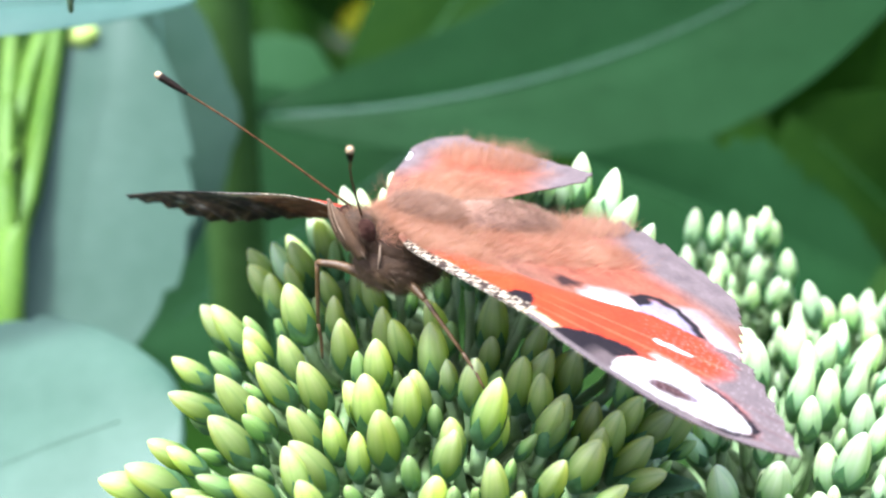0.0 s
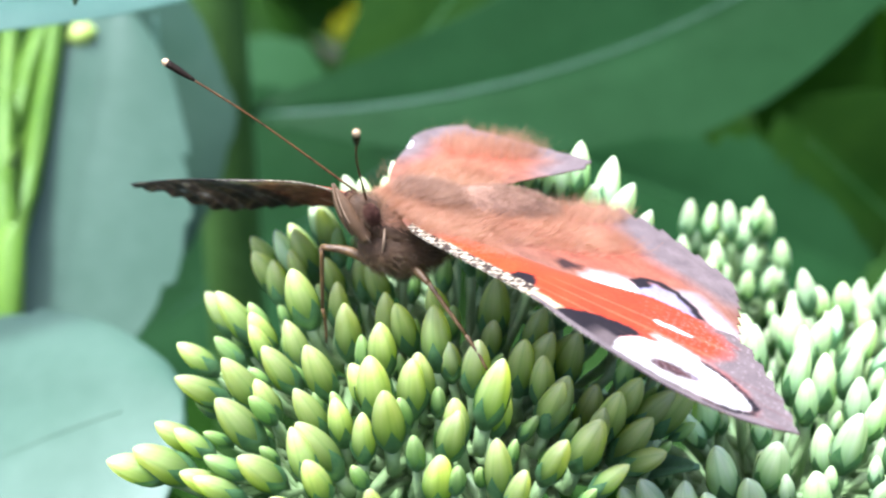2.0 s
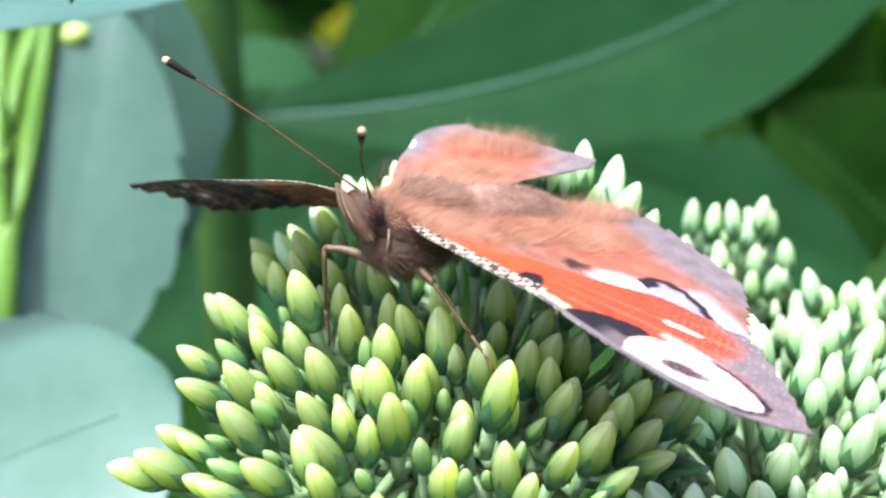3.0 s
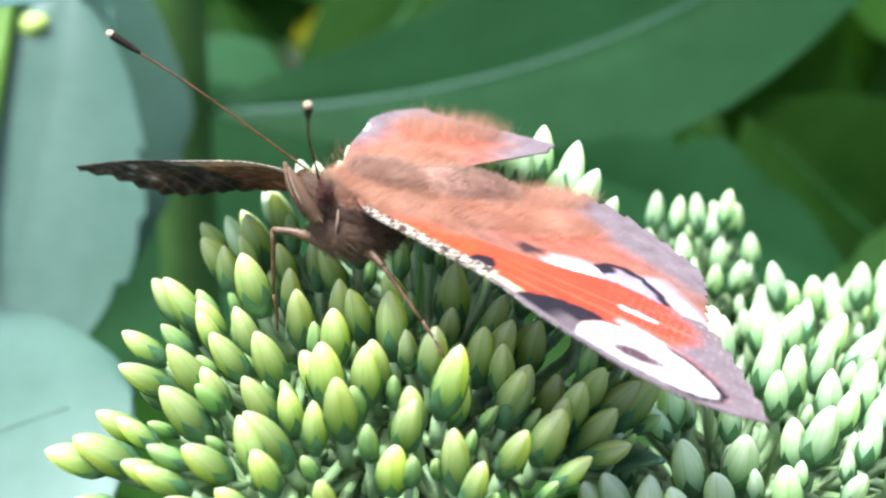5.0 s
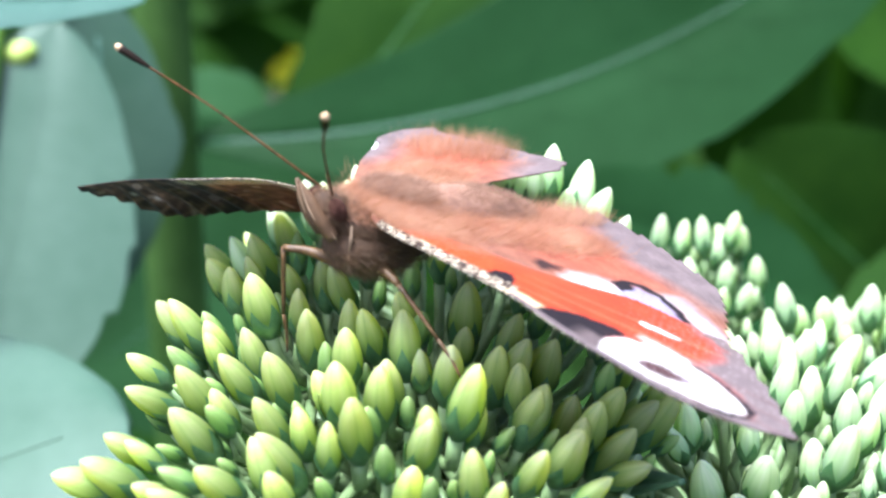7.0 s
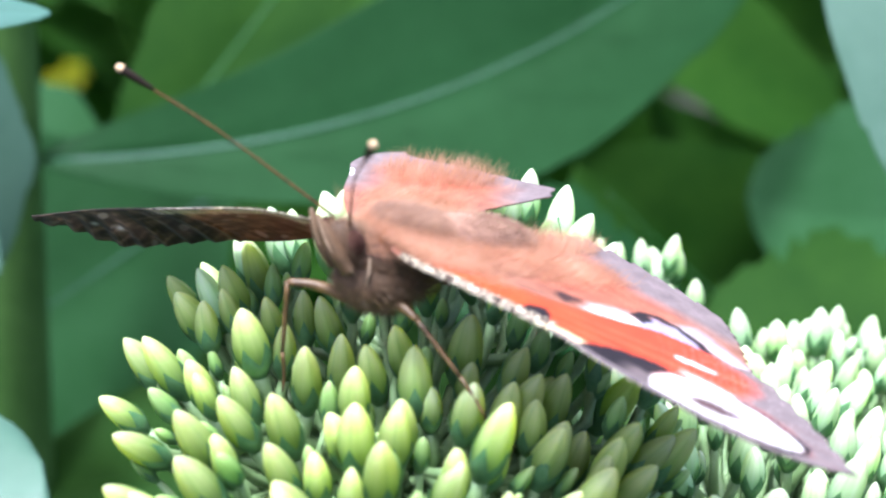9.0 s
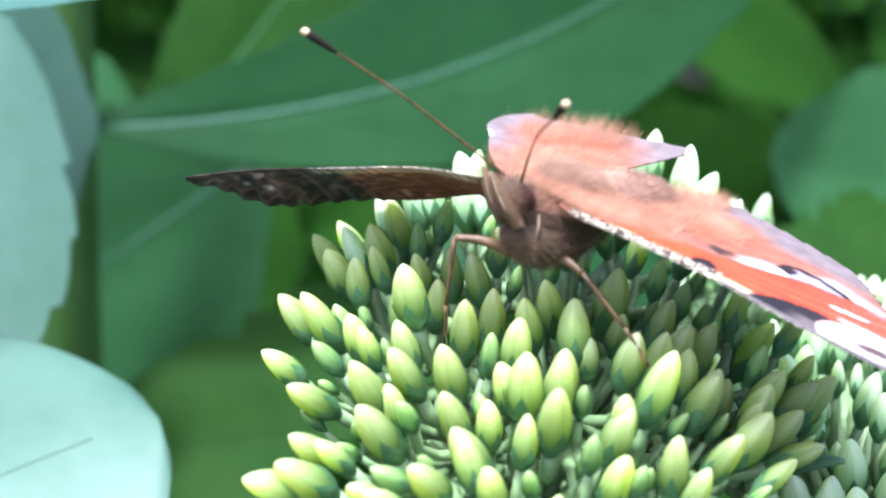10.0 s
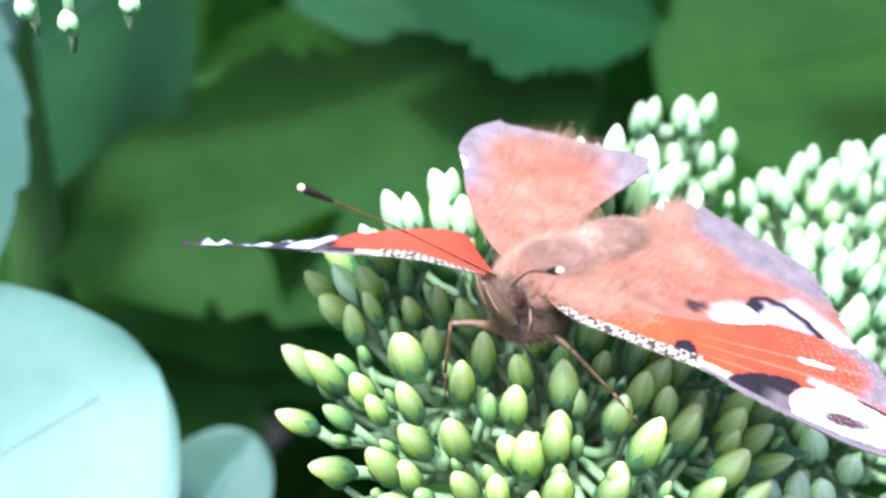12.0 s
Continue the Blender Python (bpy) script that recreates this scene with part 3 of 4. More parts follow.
rear = thing("sedum_plant", "stonecrop with dark green toothed leaves in shade", "plant", "stonecrop plants")
part("stem", mesh("stem", *tube([(100, 150, -330), (104, 148, -150), (106, 146, -50), (108, 146, 30)], [5, 4.4, 4, 3.4], 14, 16), [M_STEM]), rear)
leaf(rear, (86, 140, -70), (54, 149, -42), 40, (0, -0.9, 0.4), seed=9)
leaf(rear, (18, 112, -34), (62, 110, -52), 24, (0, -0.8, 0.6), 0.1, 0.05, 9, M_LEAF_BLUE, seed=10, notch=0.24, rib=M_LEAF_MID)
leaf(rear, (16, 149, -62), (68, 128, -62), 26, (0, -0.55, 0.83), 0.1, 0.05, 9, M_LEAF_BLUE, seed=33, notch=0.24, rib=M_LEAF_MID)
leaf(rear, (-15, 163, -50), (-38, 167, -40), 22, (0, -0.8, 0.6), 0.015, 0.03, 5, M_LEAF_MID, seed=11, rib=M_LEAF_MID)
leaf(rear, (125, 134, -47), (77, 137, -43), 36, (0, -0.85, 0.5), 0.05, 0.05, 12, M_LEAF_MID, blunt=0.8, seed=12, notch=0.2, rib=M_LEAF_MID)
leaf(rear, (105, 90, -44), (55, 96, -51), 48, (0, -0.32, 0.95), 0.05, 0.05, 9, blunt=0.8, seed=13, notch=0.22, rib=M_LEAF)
leaf(rear, (90, 50, -22), (58, 76, 12), 26, (-0.4, -0.8, 0.4), 0.05, 0.05, 3, M_LEAF_PALE, blunt=0.7, seed=14, rib=M_RIB_PALE)

# a shoot with round young buds and a pale leaf below them
shoot = thing("sedum_plant", "young stonecrop shoot with small round whitish buds", "plant", "stonecrop plants")
for x, y, z in ((-34.8, 28.9, 18.5), (-31.7, 27.1, 17.8), (-26.9, 26.6, 19.1), (-24.2, 28.0, 19.7)):
    place_bud(shoot, (x, y, z), 0.40, np.array((-30.0, 27.6, 8.0)), np.array((x * 0.85 - 4.5, y + 0.3, 19.8)), 0.12, 1.9, PALE_LIT_BUDS)
part("stem", mesh("stem", *tube([(-84, 62, -330), (-82, 52, -100), (-72, 42, 4), (-52, 33, 17), (-36, 29, 20.4), (-25, 28, 20.6)], [3.5, 3, 1.4, 0.6, 0.35, 0.2], 10, 22), [M_STALK]), shoot)
leaf(shoot, (-70, 43, 8.0), (-24.5, 56, 6.4), 8.0, (0.0, -0.6, 0.8), 0.05, 0.03, 3, M_LEAF_THIN, thick=0.4, blunt=0.7, seed=15, rib=M_LEAF_THIN)

# grass
for line in (((-51, 60, -330), (-51, 66, -120), (-50.7, 69.6, -39.5), (-48.7, 83.2, -23.8), (-46.6, 98.4, -6.2), (-45, 108, 8)),
             ((-53, 62, -330), (-53, 70, -100), (-52.2, 77.6, -30.2), (-51.6, 85.5, -21.1), (-49.6, 92.6, -12.9), (-47, 98.4, -6.2), (-44, 108, 6)),
             ((-50, 62, -330), (-50, 66, -100), (-50.6, 71, -37), (-52.4, 87.8, -18.4), (-52.3, 98.4, -6.2), (-51.5, 106, 4))):
    path = spline(line, 40)
    wd = np.interp(np.linspace(0, 1, 40), [0, 0.7, 1], [2.8, 2.4, 1.2])
    verts = [q + o for q, w in zip(path, wd) for o in ((-w, 0.3, 0.2), (0, -0.5, -0.1), (w, 0.3, 0.2), (0, 0.5, 0.3))]
    faces = [(4 * i + a, 4 * i + (a + 1) % 4, 4 * i + 4 + (a + 1) % 4, 4 * i + 4 + a) for i in range(39) for a in range(4)]
    blade = new("grass_blade", mesh("grass_blade", verts, faces, [M_GRASS]))
    part("midrib", mesh("midrib", *tube(path[::4] + (0, -0.45, 0), [0.35, 0.3, 0.15], 6, 24), [M_GRASS]), blade)
    tagged(blade, "bright green grass blade beside the pale leaves", "grass", "grass blades")

# yellow flowers far behind
for x, y, z in ((-19.5, 352, -91), (-23.5, 358, -96)):
    fl = thing("yellow_flower", "small yellow flower among the leaves behind", "flower", "yellow flowers")
    part("flower_stem", mesh("flower_stem", *tube([(x + 3, y + 4, -330), (x + 2, y + 3, -120), (x, y, z)], [1.2, 1.0, 0.8], 6, 10), [M_STEM]), fl)
    for g in range(6):
        d = np.array((math.cos(g * 1.05), -0.5, math.sin(g * 1.05)))
        part("petal", mesh("petal", *blob(np.array((x, y, z)) + 2.1 * d, d, (0, 1, 0.2), (2.1, 1.3, 0.4), 10, 6), [M_YELLOW]), fl)
    part("flower_centre", mesh("flower_centre", *blob((x, y - 0.8, z), (0, -1, 0), (0, 0, 1), (0.9, 1.4, 1.4), 10, 6), [M_YELLOW]), fl)

closed = thing("flower_bud", "closed yellow-green flower bud on a thin stalk beside grass", "flower bud")
part("bud_stalk", mesh("bud_stalk", *tube([(-62, 80, -330), (-58, 76, -60), (-52, 92, -20), (-46.4, 96.8, -12.8)], [1.0, 0.8, 0.5, 0.5], 6, 12), [M_GRASS]), closed)
part("bud_petals", mesh("bud_petals", *blob((-44.4, 96.6, -11.8), (0.9, -0.1, 0.35), (0, 0, 1), (2.3, 1.5, 1.5), 14, 10, -0.2, 5), [M_BUDLET]), closed)

# dense growth behind and below
verts, faces, r2 = [], [], np.random.default_rng(21)
for k in range(900):
    far_y = r2.uniform(60, 420)
    c = np.array((r2.uniform(-0.75, 0.85) * (far_y + 110), far_y, r2.uniform(-300, 10 if far_y > 190 else -95 - (0 if far_y > 100 else 60))))
    if 60 < c[1] < 365 and abs(c[0] + 14) < 48 and abs(c[2] - 55 + 0.307 * (c[1] + 120)) < 30:   # an opening in the growth, before the yellow flowers
        continue
    ax = np.array((r2.normal(), r2.normal() * 0.4, r2.normal() * 0.5))
    ax /= np.linalg.norm(ax)
    nn = np.array((r2.normal(0, 0.3), -0.7 + r2.normal(0, 0.2), 0.6))
    nn -= ax * (nn @ ax)
    nn /= np.linalg.norm(nn)
    sd, L, w, o = np.cross(nn, ax), r2.uniform(45, 85), r2.uniform(11, 18), len(verts)
    for i in range(11):
        s = i / 10
        ww = w * math.sin(math.pi * min(0.985, 0.03 + s) ** 0.85) * (1 + (0.05 if i % 2 else -0.03))
        for u in (-1, -0.5, 0, 0.5, 1):
            verts.append(c + ax * L * (s - 0.5) + sd * ww * u + nn * (3.0 * abs(u) - 10 * (s - 0.5) ** 2))
    for i in range(10):
        for j in range(4):
            a = o + i * 5 + j
            faces.append((a, a + 1, a + 6, a + 5))
for k in range(3200):
    way, out = r2.uniform(0, 2 * math.pi), 2000 * math.sqrt(r2.uniform(0.006, 1))
    big = 1 + out / 800
    c = np.array((out * math.cos(way), 250 + out * math.sin(way), -330 + r2.uniform(0, 175) * min(1.5, big)))
    if math.hypot(c[0], c[1] - 30) < 190:
        c[2] = -330 + r2.uniform(0, 60)
    ax = np.array((r2.normal(), r2.normal() * 0.4, r2.normal() * 0.5))
    ax /= np.linalg.norm(ax)
    nn = np.array((r2.normal(0, 0.3), -0.6 + r2.normal(0, 0.2), 0.6))
    nn -= ax * (nn @ ax)
    nn /= np.linalg.norm(nn)
    sd, L, w, o = np.cross(nn, ax), r2.uniform(50, 90) * big, r2.uniform(12, 20) * big, len(verts)
    for s, ww in ((0, 0.1), (0.3, 0.8), (0.6, 1.0), (0.85, 0.6), (1, 0.05)):
        for u in (-1, 0, 1):
            verts.append(c + ax * L * (s - 0.5) + sd * w * ww * u + nn * 3.0 * abs(u))
    for i in range(4):
        for j in range(2):
            a = o + i * 3 + j
            faces.append((a, a + 1, a + 4, a + 3))
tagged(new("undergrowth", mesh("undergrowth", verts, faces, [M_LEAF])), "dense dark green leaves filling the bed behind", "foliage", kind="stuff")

# ---- butterfly ----
bug = thing("peacock_butterfly", "peacock butterfly with spread rust-red wings and eyespots, resting on buds", "butterfly")


def wing(name, lead, trail, height, colour, teeth, nu=240, nv=110, label="", thick=0.12, margin=(0.6, 1.0), bite=0.5, front_margin=None):
    """A wing between its front edge and its rear and outer edge, both from root to tip, in plan; the upper face is coloured by plan."""
    a, b = spline([(*p, 0) for p in lead], nu)[:, :2], spline([(*p, 0) for p in trail], nu)[:, :2]
    s = np.linspace(0, 1, nu)
    d = b - a
    ln = np.linalg.norm(d, axis=1, keepdims=True) + 1e-6
    saw = np.where((s > margin[0]) & (s < margin[1]), np.abs(((s * teeth) % 1) - 0.5) * 2, 0.5) - 0.5
    b = b + d / ln * (saw[:, None] * bite + rng.normal(0, 0.05, (nu, 1)))
    if front_margin:
        saw = np.where((s > front_margin[0]) & (s < front_margin[1]), np.abs(((s * 1.6 * teeth) % 1) - 0.5) * 2, 0.5) - 0.5
        a = a - d / ln * saw[:, None] * bite * 0.8
    v = np.linspace(0, 1, nv)
    xy = a[:, None] * (1 - v)[None, :, None] + b[:, None] * v[None, :, None]
    z = height(xy[..., 0], xy[..., 1], s[:, None], v[None])
    top = np.concatenate([xy, (z + thick / 2)[..., None]], -1).reshape(-1, 3)
    bot = np.concatenate([xy, (z - thick / 2)[..., None]], -1).reshape(-1, 3)
    k = np.arange(nu * nv).reshape(nu, nv)
    q = np.stack([k[:-1, :-1], k[1:, :-1], k[1:, 1:], k[:-1, 1:]], -1).reshape(-1, 4)
    m = nu * nv
    rim = [(k[i, j], k[i2, j2], k[i2, j2] + m, k[i, j] + m) for i, j, i2, j2 in
           [(i, 0, i + 1, 0) for i in range(nu - 1)] + [(i + 1, nv - 1, i, nv - 1) for i in range(nu - 1)]]
    mid = q[len(q) // 2]
    cross = np.cross(top[mid[1]] - top[mid[0]], top[mid[3]] - top[mid[0]])
    if cross[2] < 0:
        q = q[:, ::-1]
    faces = q.tolist() + (q[:, ::-1] + m).tolist() + rim
    slots = [0] * len(q) + [1] * (len(q) + len(rim))
    me = mesh(name, np.concatenate([top, bot]), faces, [M_WING, M_WING], slots)
    rgb = colour(xy[..., 0].ravel(), xy[..., 1].ravel(), np.repeat(s, nv), np.tile(v, nu))
    att = me.color_attributes.new("pigment", "FLOAT_COLOR", "POINT")
    data = np.ones((2 * m, 4), np.float32)
    data[:m, :3] = rgb
    data[m:, :3] = under_colour(xy[..., 0].ravel(), xy[..., 1].ravel(), np.repeat(s, nv), np.tile(v, nu))
    att.data.foreach_set("color", data.ravel())
    return part(name, me, bug, label)


def lay(rgb, col, w):
    return rgb * (1 - w[:, None]) + np.asarray(col) * w[:, None]


def oval(x, y, cx, cy, rx, ry, deg, soft=0.25):
    c, s = math.cos(radians(deg)), math.sin(radians(deg))
    u, v = ((x - cx) * c + (y - cy) * s) / rx, (-(x - cx) * s + (y - cy) * c) / ry
    return np.clip((1 - np.hypot(u, v)) / soft + 0.5, 0, 1)


def ripple(x, y, k):
    return np.sin(x * k * 1.7 + 1.3 * np.sin(y * k)) * np.sin(y * k * 1.3 + 1.1 * np.sin(x * k * 0.7))


RED, RUST, GREY, BLACK, CREAM, LILAC = (0.50, 0.050, 0.014), (0.255, 0.107, 0.067), (0.185, 0.138, 0.132), (0.014, 0.009, 0.011), (0.84, 0.78, 0.72), (0.30, 0.265, 0.36)
FORE_LEAD = [(-3.2, -3.4), (-2.3, -5.3), (-1, -6.7), (2.1, -8.7), (5.9, -10.9), (7.8, -12.9), (9.4, -14.4), (11.6, -16.3), (14.5, -18.5), (17.5, -19.8), (20.5, -20.3), (23.4, -20.0)]
FORE_TRAIL = [(-2.0, -1.8), (3, -4.2), (7, -5.2), (10.9, -5.5), (15, -5.4), (18.4, -6.9), (21.2, -8.4), (21.9, -10.5), (22.4, -12.6), (22.9, -15.8), (23.4, -20.0)]


def near_line(x, y, pts):
    """Distance to a line of points."""
    best = np.full(len(x), 1e9)
    for (ax, ay), (bx, by) in zip(pts, pts[1:]):
        dx, dy = bx - ax, by - ay
        t = np.clip(((x - ax) * dx + (y - ay) * dy) / (dx * dx + dy * dy), 0, 1)
        best = np.minimum(best, np.hypot(x - ax - t * dx, y - ay - t * dy))
    return best


def stroke(x, y, pts, half, soft=0.18):
    return np.clip((half - near_line(x, y, pts)) / soft + 0.5, 0, 1)


def area(x, y, pts, soft=0.25):
    """1 inside a shape, 0 outside, with a soft rim."""
    inside = np.zeros(len(x), bool)
    ring = pts + pts[:1]
    for (ax, ay), (bx, by) in zip(ring, ring[1:]):
        if ay != by:
            inside ^= ((ay > y) != (by > y)) & (x < (bx - ax) * (y - ay) / (by - ay) + ax)
    d = near_line(x, y, ring)
    return np.clip(np.where(inside, d, -d) / soft + 0.5, 0, 1)


def under_colour(x, y, s, v):
    """The dark marbled underside, with pale flecks and a ticked front edge."""
    w = 0.5 + 0.5 * ripple(x + 0.4 * ripple(y, x, 1.9), y, 1.5)
    rgb = lay(np.tile((0.038, 0.024, 0.015), (len(x), 1)).astype(float), (0.19, 0.12, 0.072), w ** 2)
    rgb = lay(rgb, (0.16, 0.080, 0.036), np.clip((0.55 - s) / 0.3, 0, 1) * 0.6)
    rgb = lay(rgb, (0.34, 0.27, 0.21), np.clip((ripple(x, 0.5 * y, 1.3) * ripple(y, x, 0.9) - 0.35) / 0.3, 0, 1) * 0.7)
    rgb = lay(rgb, (0.010, 0.008, 0.008), np.clip((s - 0.50) / 0.06, 0, 1) * np.clip((0.66 - s) / 0.06, 0, 1) * 0.75)
    rgb = lay(rgb, (0.42, 0.31, 0.22), np.exp(-((s - 0.47 - 0.10 * v) / 0.018) ** 2) * np.clip((0.45 - v) / 0.2, 0, 1) * 0.8)
    rgb = lay(rgb, (0.5, 0.46, 0.42), np.exp(-((s - 0.80) / 0.008) ** 2 - ((v - 0.45) / 0.06) ** 2) + np.exp(-((s - 0.74) / 0.008) ** 2 - ((v - 0.55) / 0.06) ** 2))
    tick = np.sin(s * 420 + 4.0 * np.sin(s * 140)) + 0.6 * np.sin(s * 190)
    strip = np.clip((0.23 - v) / 0.04, 0, 1) * np.clip((s - 0.04) / 0.05, 0, 1) * np.clip((0.60 - s) / 0.05, 0, 1)
    return lay(rgb, (0.66, 0.58, 0.44), strip * np.clip(tick / 0.8 + 0.62, 0, 1))


def fore_colour(x, y, s, v):
    rgb = np.tile(RED, (len(x), 1)).astype(float)
    rgb = lay(rgb, (0.56, 0.10, 0.018), np.clip((0.45 - s) / 0.3, 0, 1) * 0.5)
    rgb = lay(rgb, RUST, np.clip((v - 0.70 - 0.6 * s) / 0.25, 0, 1))
    rgb = lay(rgb, RUST, np.clip((0.16 - s) / 0.10, 0, 1))
    x0, y0 = x, y
    x, y = x + 0.10 * ripple(x, y, 2.6) + 0.05 * ripple(y, x, 7.0), y + 0.10 * ripple(y, x, 2.6) + 0.05 * ripple(x, y, 8.0)
    fan = np.arctan2(y0 + 4.5, x0 + 4.0)
    for a in (-0.52, -0.44, -0.35, -0.26):
        rgb = lay(rgb, (0.84, 0.30, 0.16), np.exp(-((fan - a) / 0.006) ** 2) * 0.28 * np.clip((s - 0.3) / 0.1, 0, 1))
    out = np.interp(-y, [4.0, 6.9, 8.4, 10.5, 12.6, 15.8, 20.0], [20.0, 20.2, 21.4, 21.9, 22.4, 22.9, 23.9]) - x
    rgb = lay(rgb, (0.17, 0.125, 0.118), np.clip((2.7 + 0.25 * np.sin(y * 2.1) + 0.25 * ripple(x0, y0, 1.9) + 0.9 * np.clip((-y - 15.5) / 2, 0, 1) - out) / 1.5, 0, 1) * (s > 0.5))
    rgb = lay(rgb, BLACK, area(x, y, [(3.9, -9.2), (5.0, -8.2), (6.3, -8.0), (6.3, -9.2), (5.2, -10.2)]))
    rgb = lay(rgb, BLACK, area(x, y, [(6.9, -11.6), (10.1, -11.1), (12.8, -11.7), (13.6, -12.4), (11.8, -13.5), (11.0, -15.0), (9.3, -14.2)]))
    rgb = lay(rgb, (0.78, 0.42, 0.36), stroke(x, y, [(14.6, -12.0), (16.4, -12.9), (18.0, -14.2)], 0.45, 0.4) * 0.8)
    rgb = lay(rgb, (0.13, 0.095, 0.09), np.clip((0.20 - v) / 0.04, 0, 1) * np.clip((s - 0.5) / 0.04, 0, 1))
    rgb = lay(rgb, CREAM, area(x, y, [(11.2, -15.3), (11.7, -13.7), (13.2, -12.8), (15.6, -12.8), (17.0, -13.5), (18.6, -15.0), (20.5, -17.7), (20.4, -18.8), (19.4, -19.2), (17.6, -18.9), (14.7, -17.6), (12.4, -16.1)], 0.35))
    rgb = lay(rgb, (0.055, 0.022, 0.02), area(x, y, [(13.4, -15.8), (14.1, -15.1), (15.5, -15.1), (17.3, -16.4), (17.0, -16.9), (15.6, -17.0), (14.3, -16.6)], 0.6))
    rgb = lay(rgb, LILAC, area(x, y, [(16.6, -16.2), (18.6, -17.2), (19.4, -18.4), (17.6, -18.2)], 0.6) * 0.45)
    rgb = lay(rgb, (0.18, 0.135, 0.13), area(x, y, [(17.6, -13.6), (18.8, -14.7), (20.0, -16.3), (20.8, -18.2), (20.2, -19.1), (17.0, -19.2), (18, -22), (26, -22), (25, -11), (20.6, -11)], 1.3))
    rgb = lay(rgb, (0.62, 0.55, 0.60), area(x, y, [(15.5, -14.2), (18.4, -16.0), (19.8, -18.2), (17.5, -18.2)], 0.6) * np.clip(ripple(x, y, 5.0) * 1.5, 0, 1) * 0.8)
    fleck = np.clip((np.sin(x * 9 + 5 * y + 2 * np.sin(y * 5)) * np.sin(y * 11 - 4 * x) - 0.62) / 0.2, 0, 1)
    rgb = lay(rgb, (0.30, 0.20, 0.24), fleck * area(x, y, [(12.2, -15.2), (13.4, -13.2), (17.0, -13.8), (19.8, -17.4), (17.2, -18.4)], 0.6) * 0.6)
    rgb = lay(rgb, BLACK, stroke(x, y, [(17.6, -13.9), (18.7, -14.8), (19.9, -16.3), (20.7, -18.2), (20.3, -19.1), (19.0, -19.5), (17.0, -19.3)], 0.26))
    rgb = lay(rgb, CREAM, stroke(x, y, [(14.9, -9.6), (16.0, -9.9), (17.1, -10.3)], 0.24))
    rgb = lay(rgb, CREAM, stroke(x, y, [(14.8, -12.3), (16.1, -12.8), (17.5, -14.2)], 0.16))
    dust = np.clip((ripple(x0, y0, 6.0) * ripple(y0, x0, 4.3) - 0.25) / 0.4, 0, 1)
    rgb = lay(rgb, (0.62, 0.48, 0.46), dust * np.clip((x0 - 13.0) / 4.0, 0, 1) * 0.35)
    for a in (-0.60, -0.535, -0.475, -0.41):
        rgb = lay(rgb, (0.16, 0.07, 0.06), np.exp(-((fan - a) / 0.0045) ** 2) * 0.45 * np.clip((x0 - 11.5) / 1.5, 0, 1))
    tick = np.sin(s * 620 + 5.0 * np.sin(s * 140) + v * 26) + 0.8 * np.sin(s * 271 - v * 40)
    strip = np.clip((0.20 - v) / 0.02, 0, 1) * (s < 0.36) * (s > 0.03)
    rgb = lay(rgb, (0.060, 0.038, 0.028), strip)
    rgb = lay(rgb, (0.58, 0.48, 0.34), strip * np.clip(tick / 0.5, 0, 1))
    rgb = lay(rgb, (0.80, 0.62, 0.35), area(x, y, [(5.2, -10.4), (6.4, -10.2), (8.0, -11.4), (7.4, -11.8)], 0.4) * 0.8)
    rgb = lay(rgb, (0.17, 0.13, 0.125), np.clip((0.055 - v) / 0.015, 0, 1) * (s >= 0.36))
    return np.clip(rgb * (1 + 0.10 * ripple(x, y, 1.1))[:, None], 0, 1)


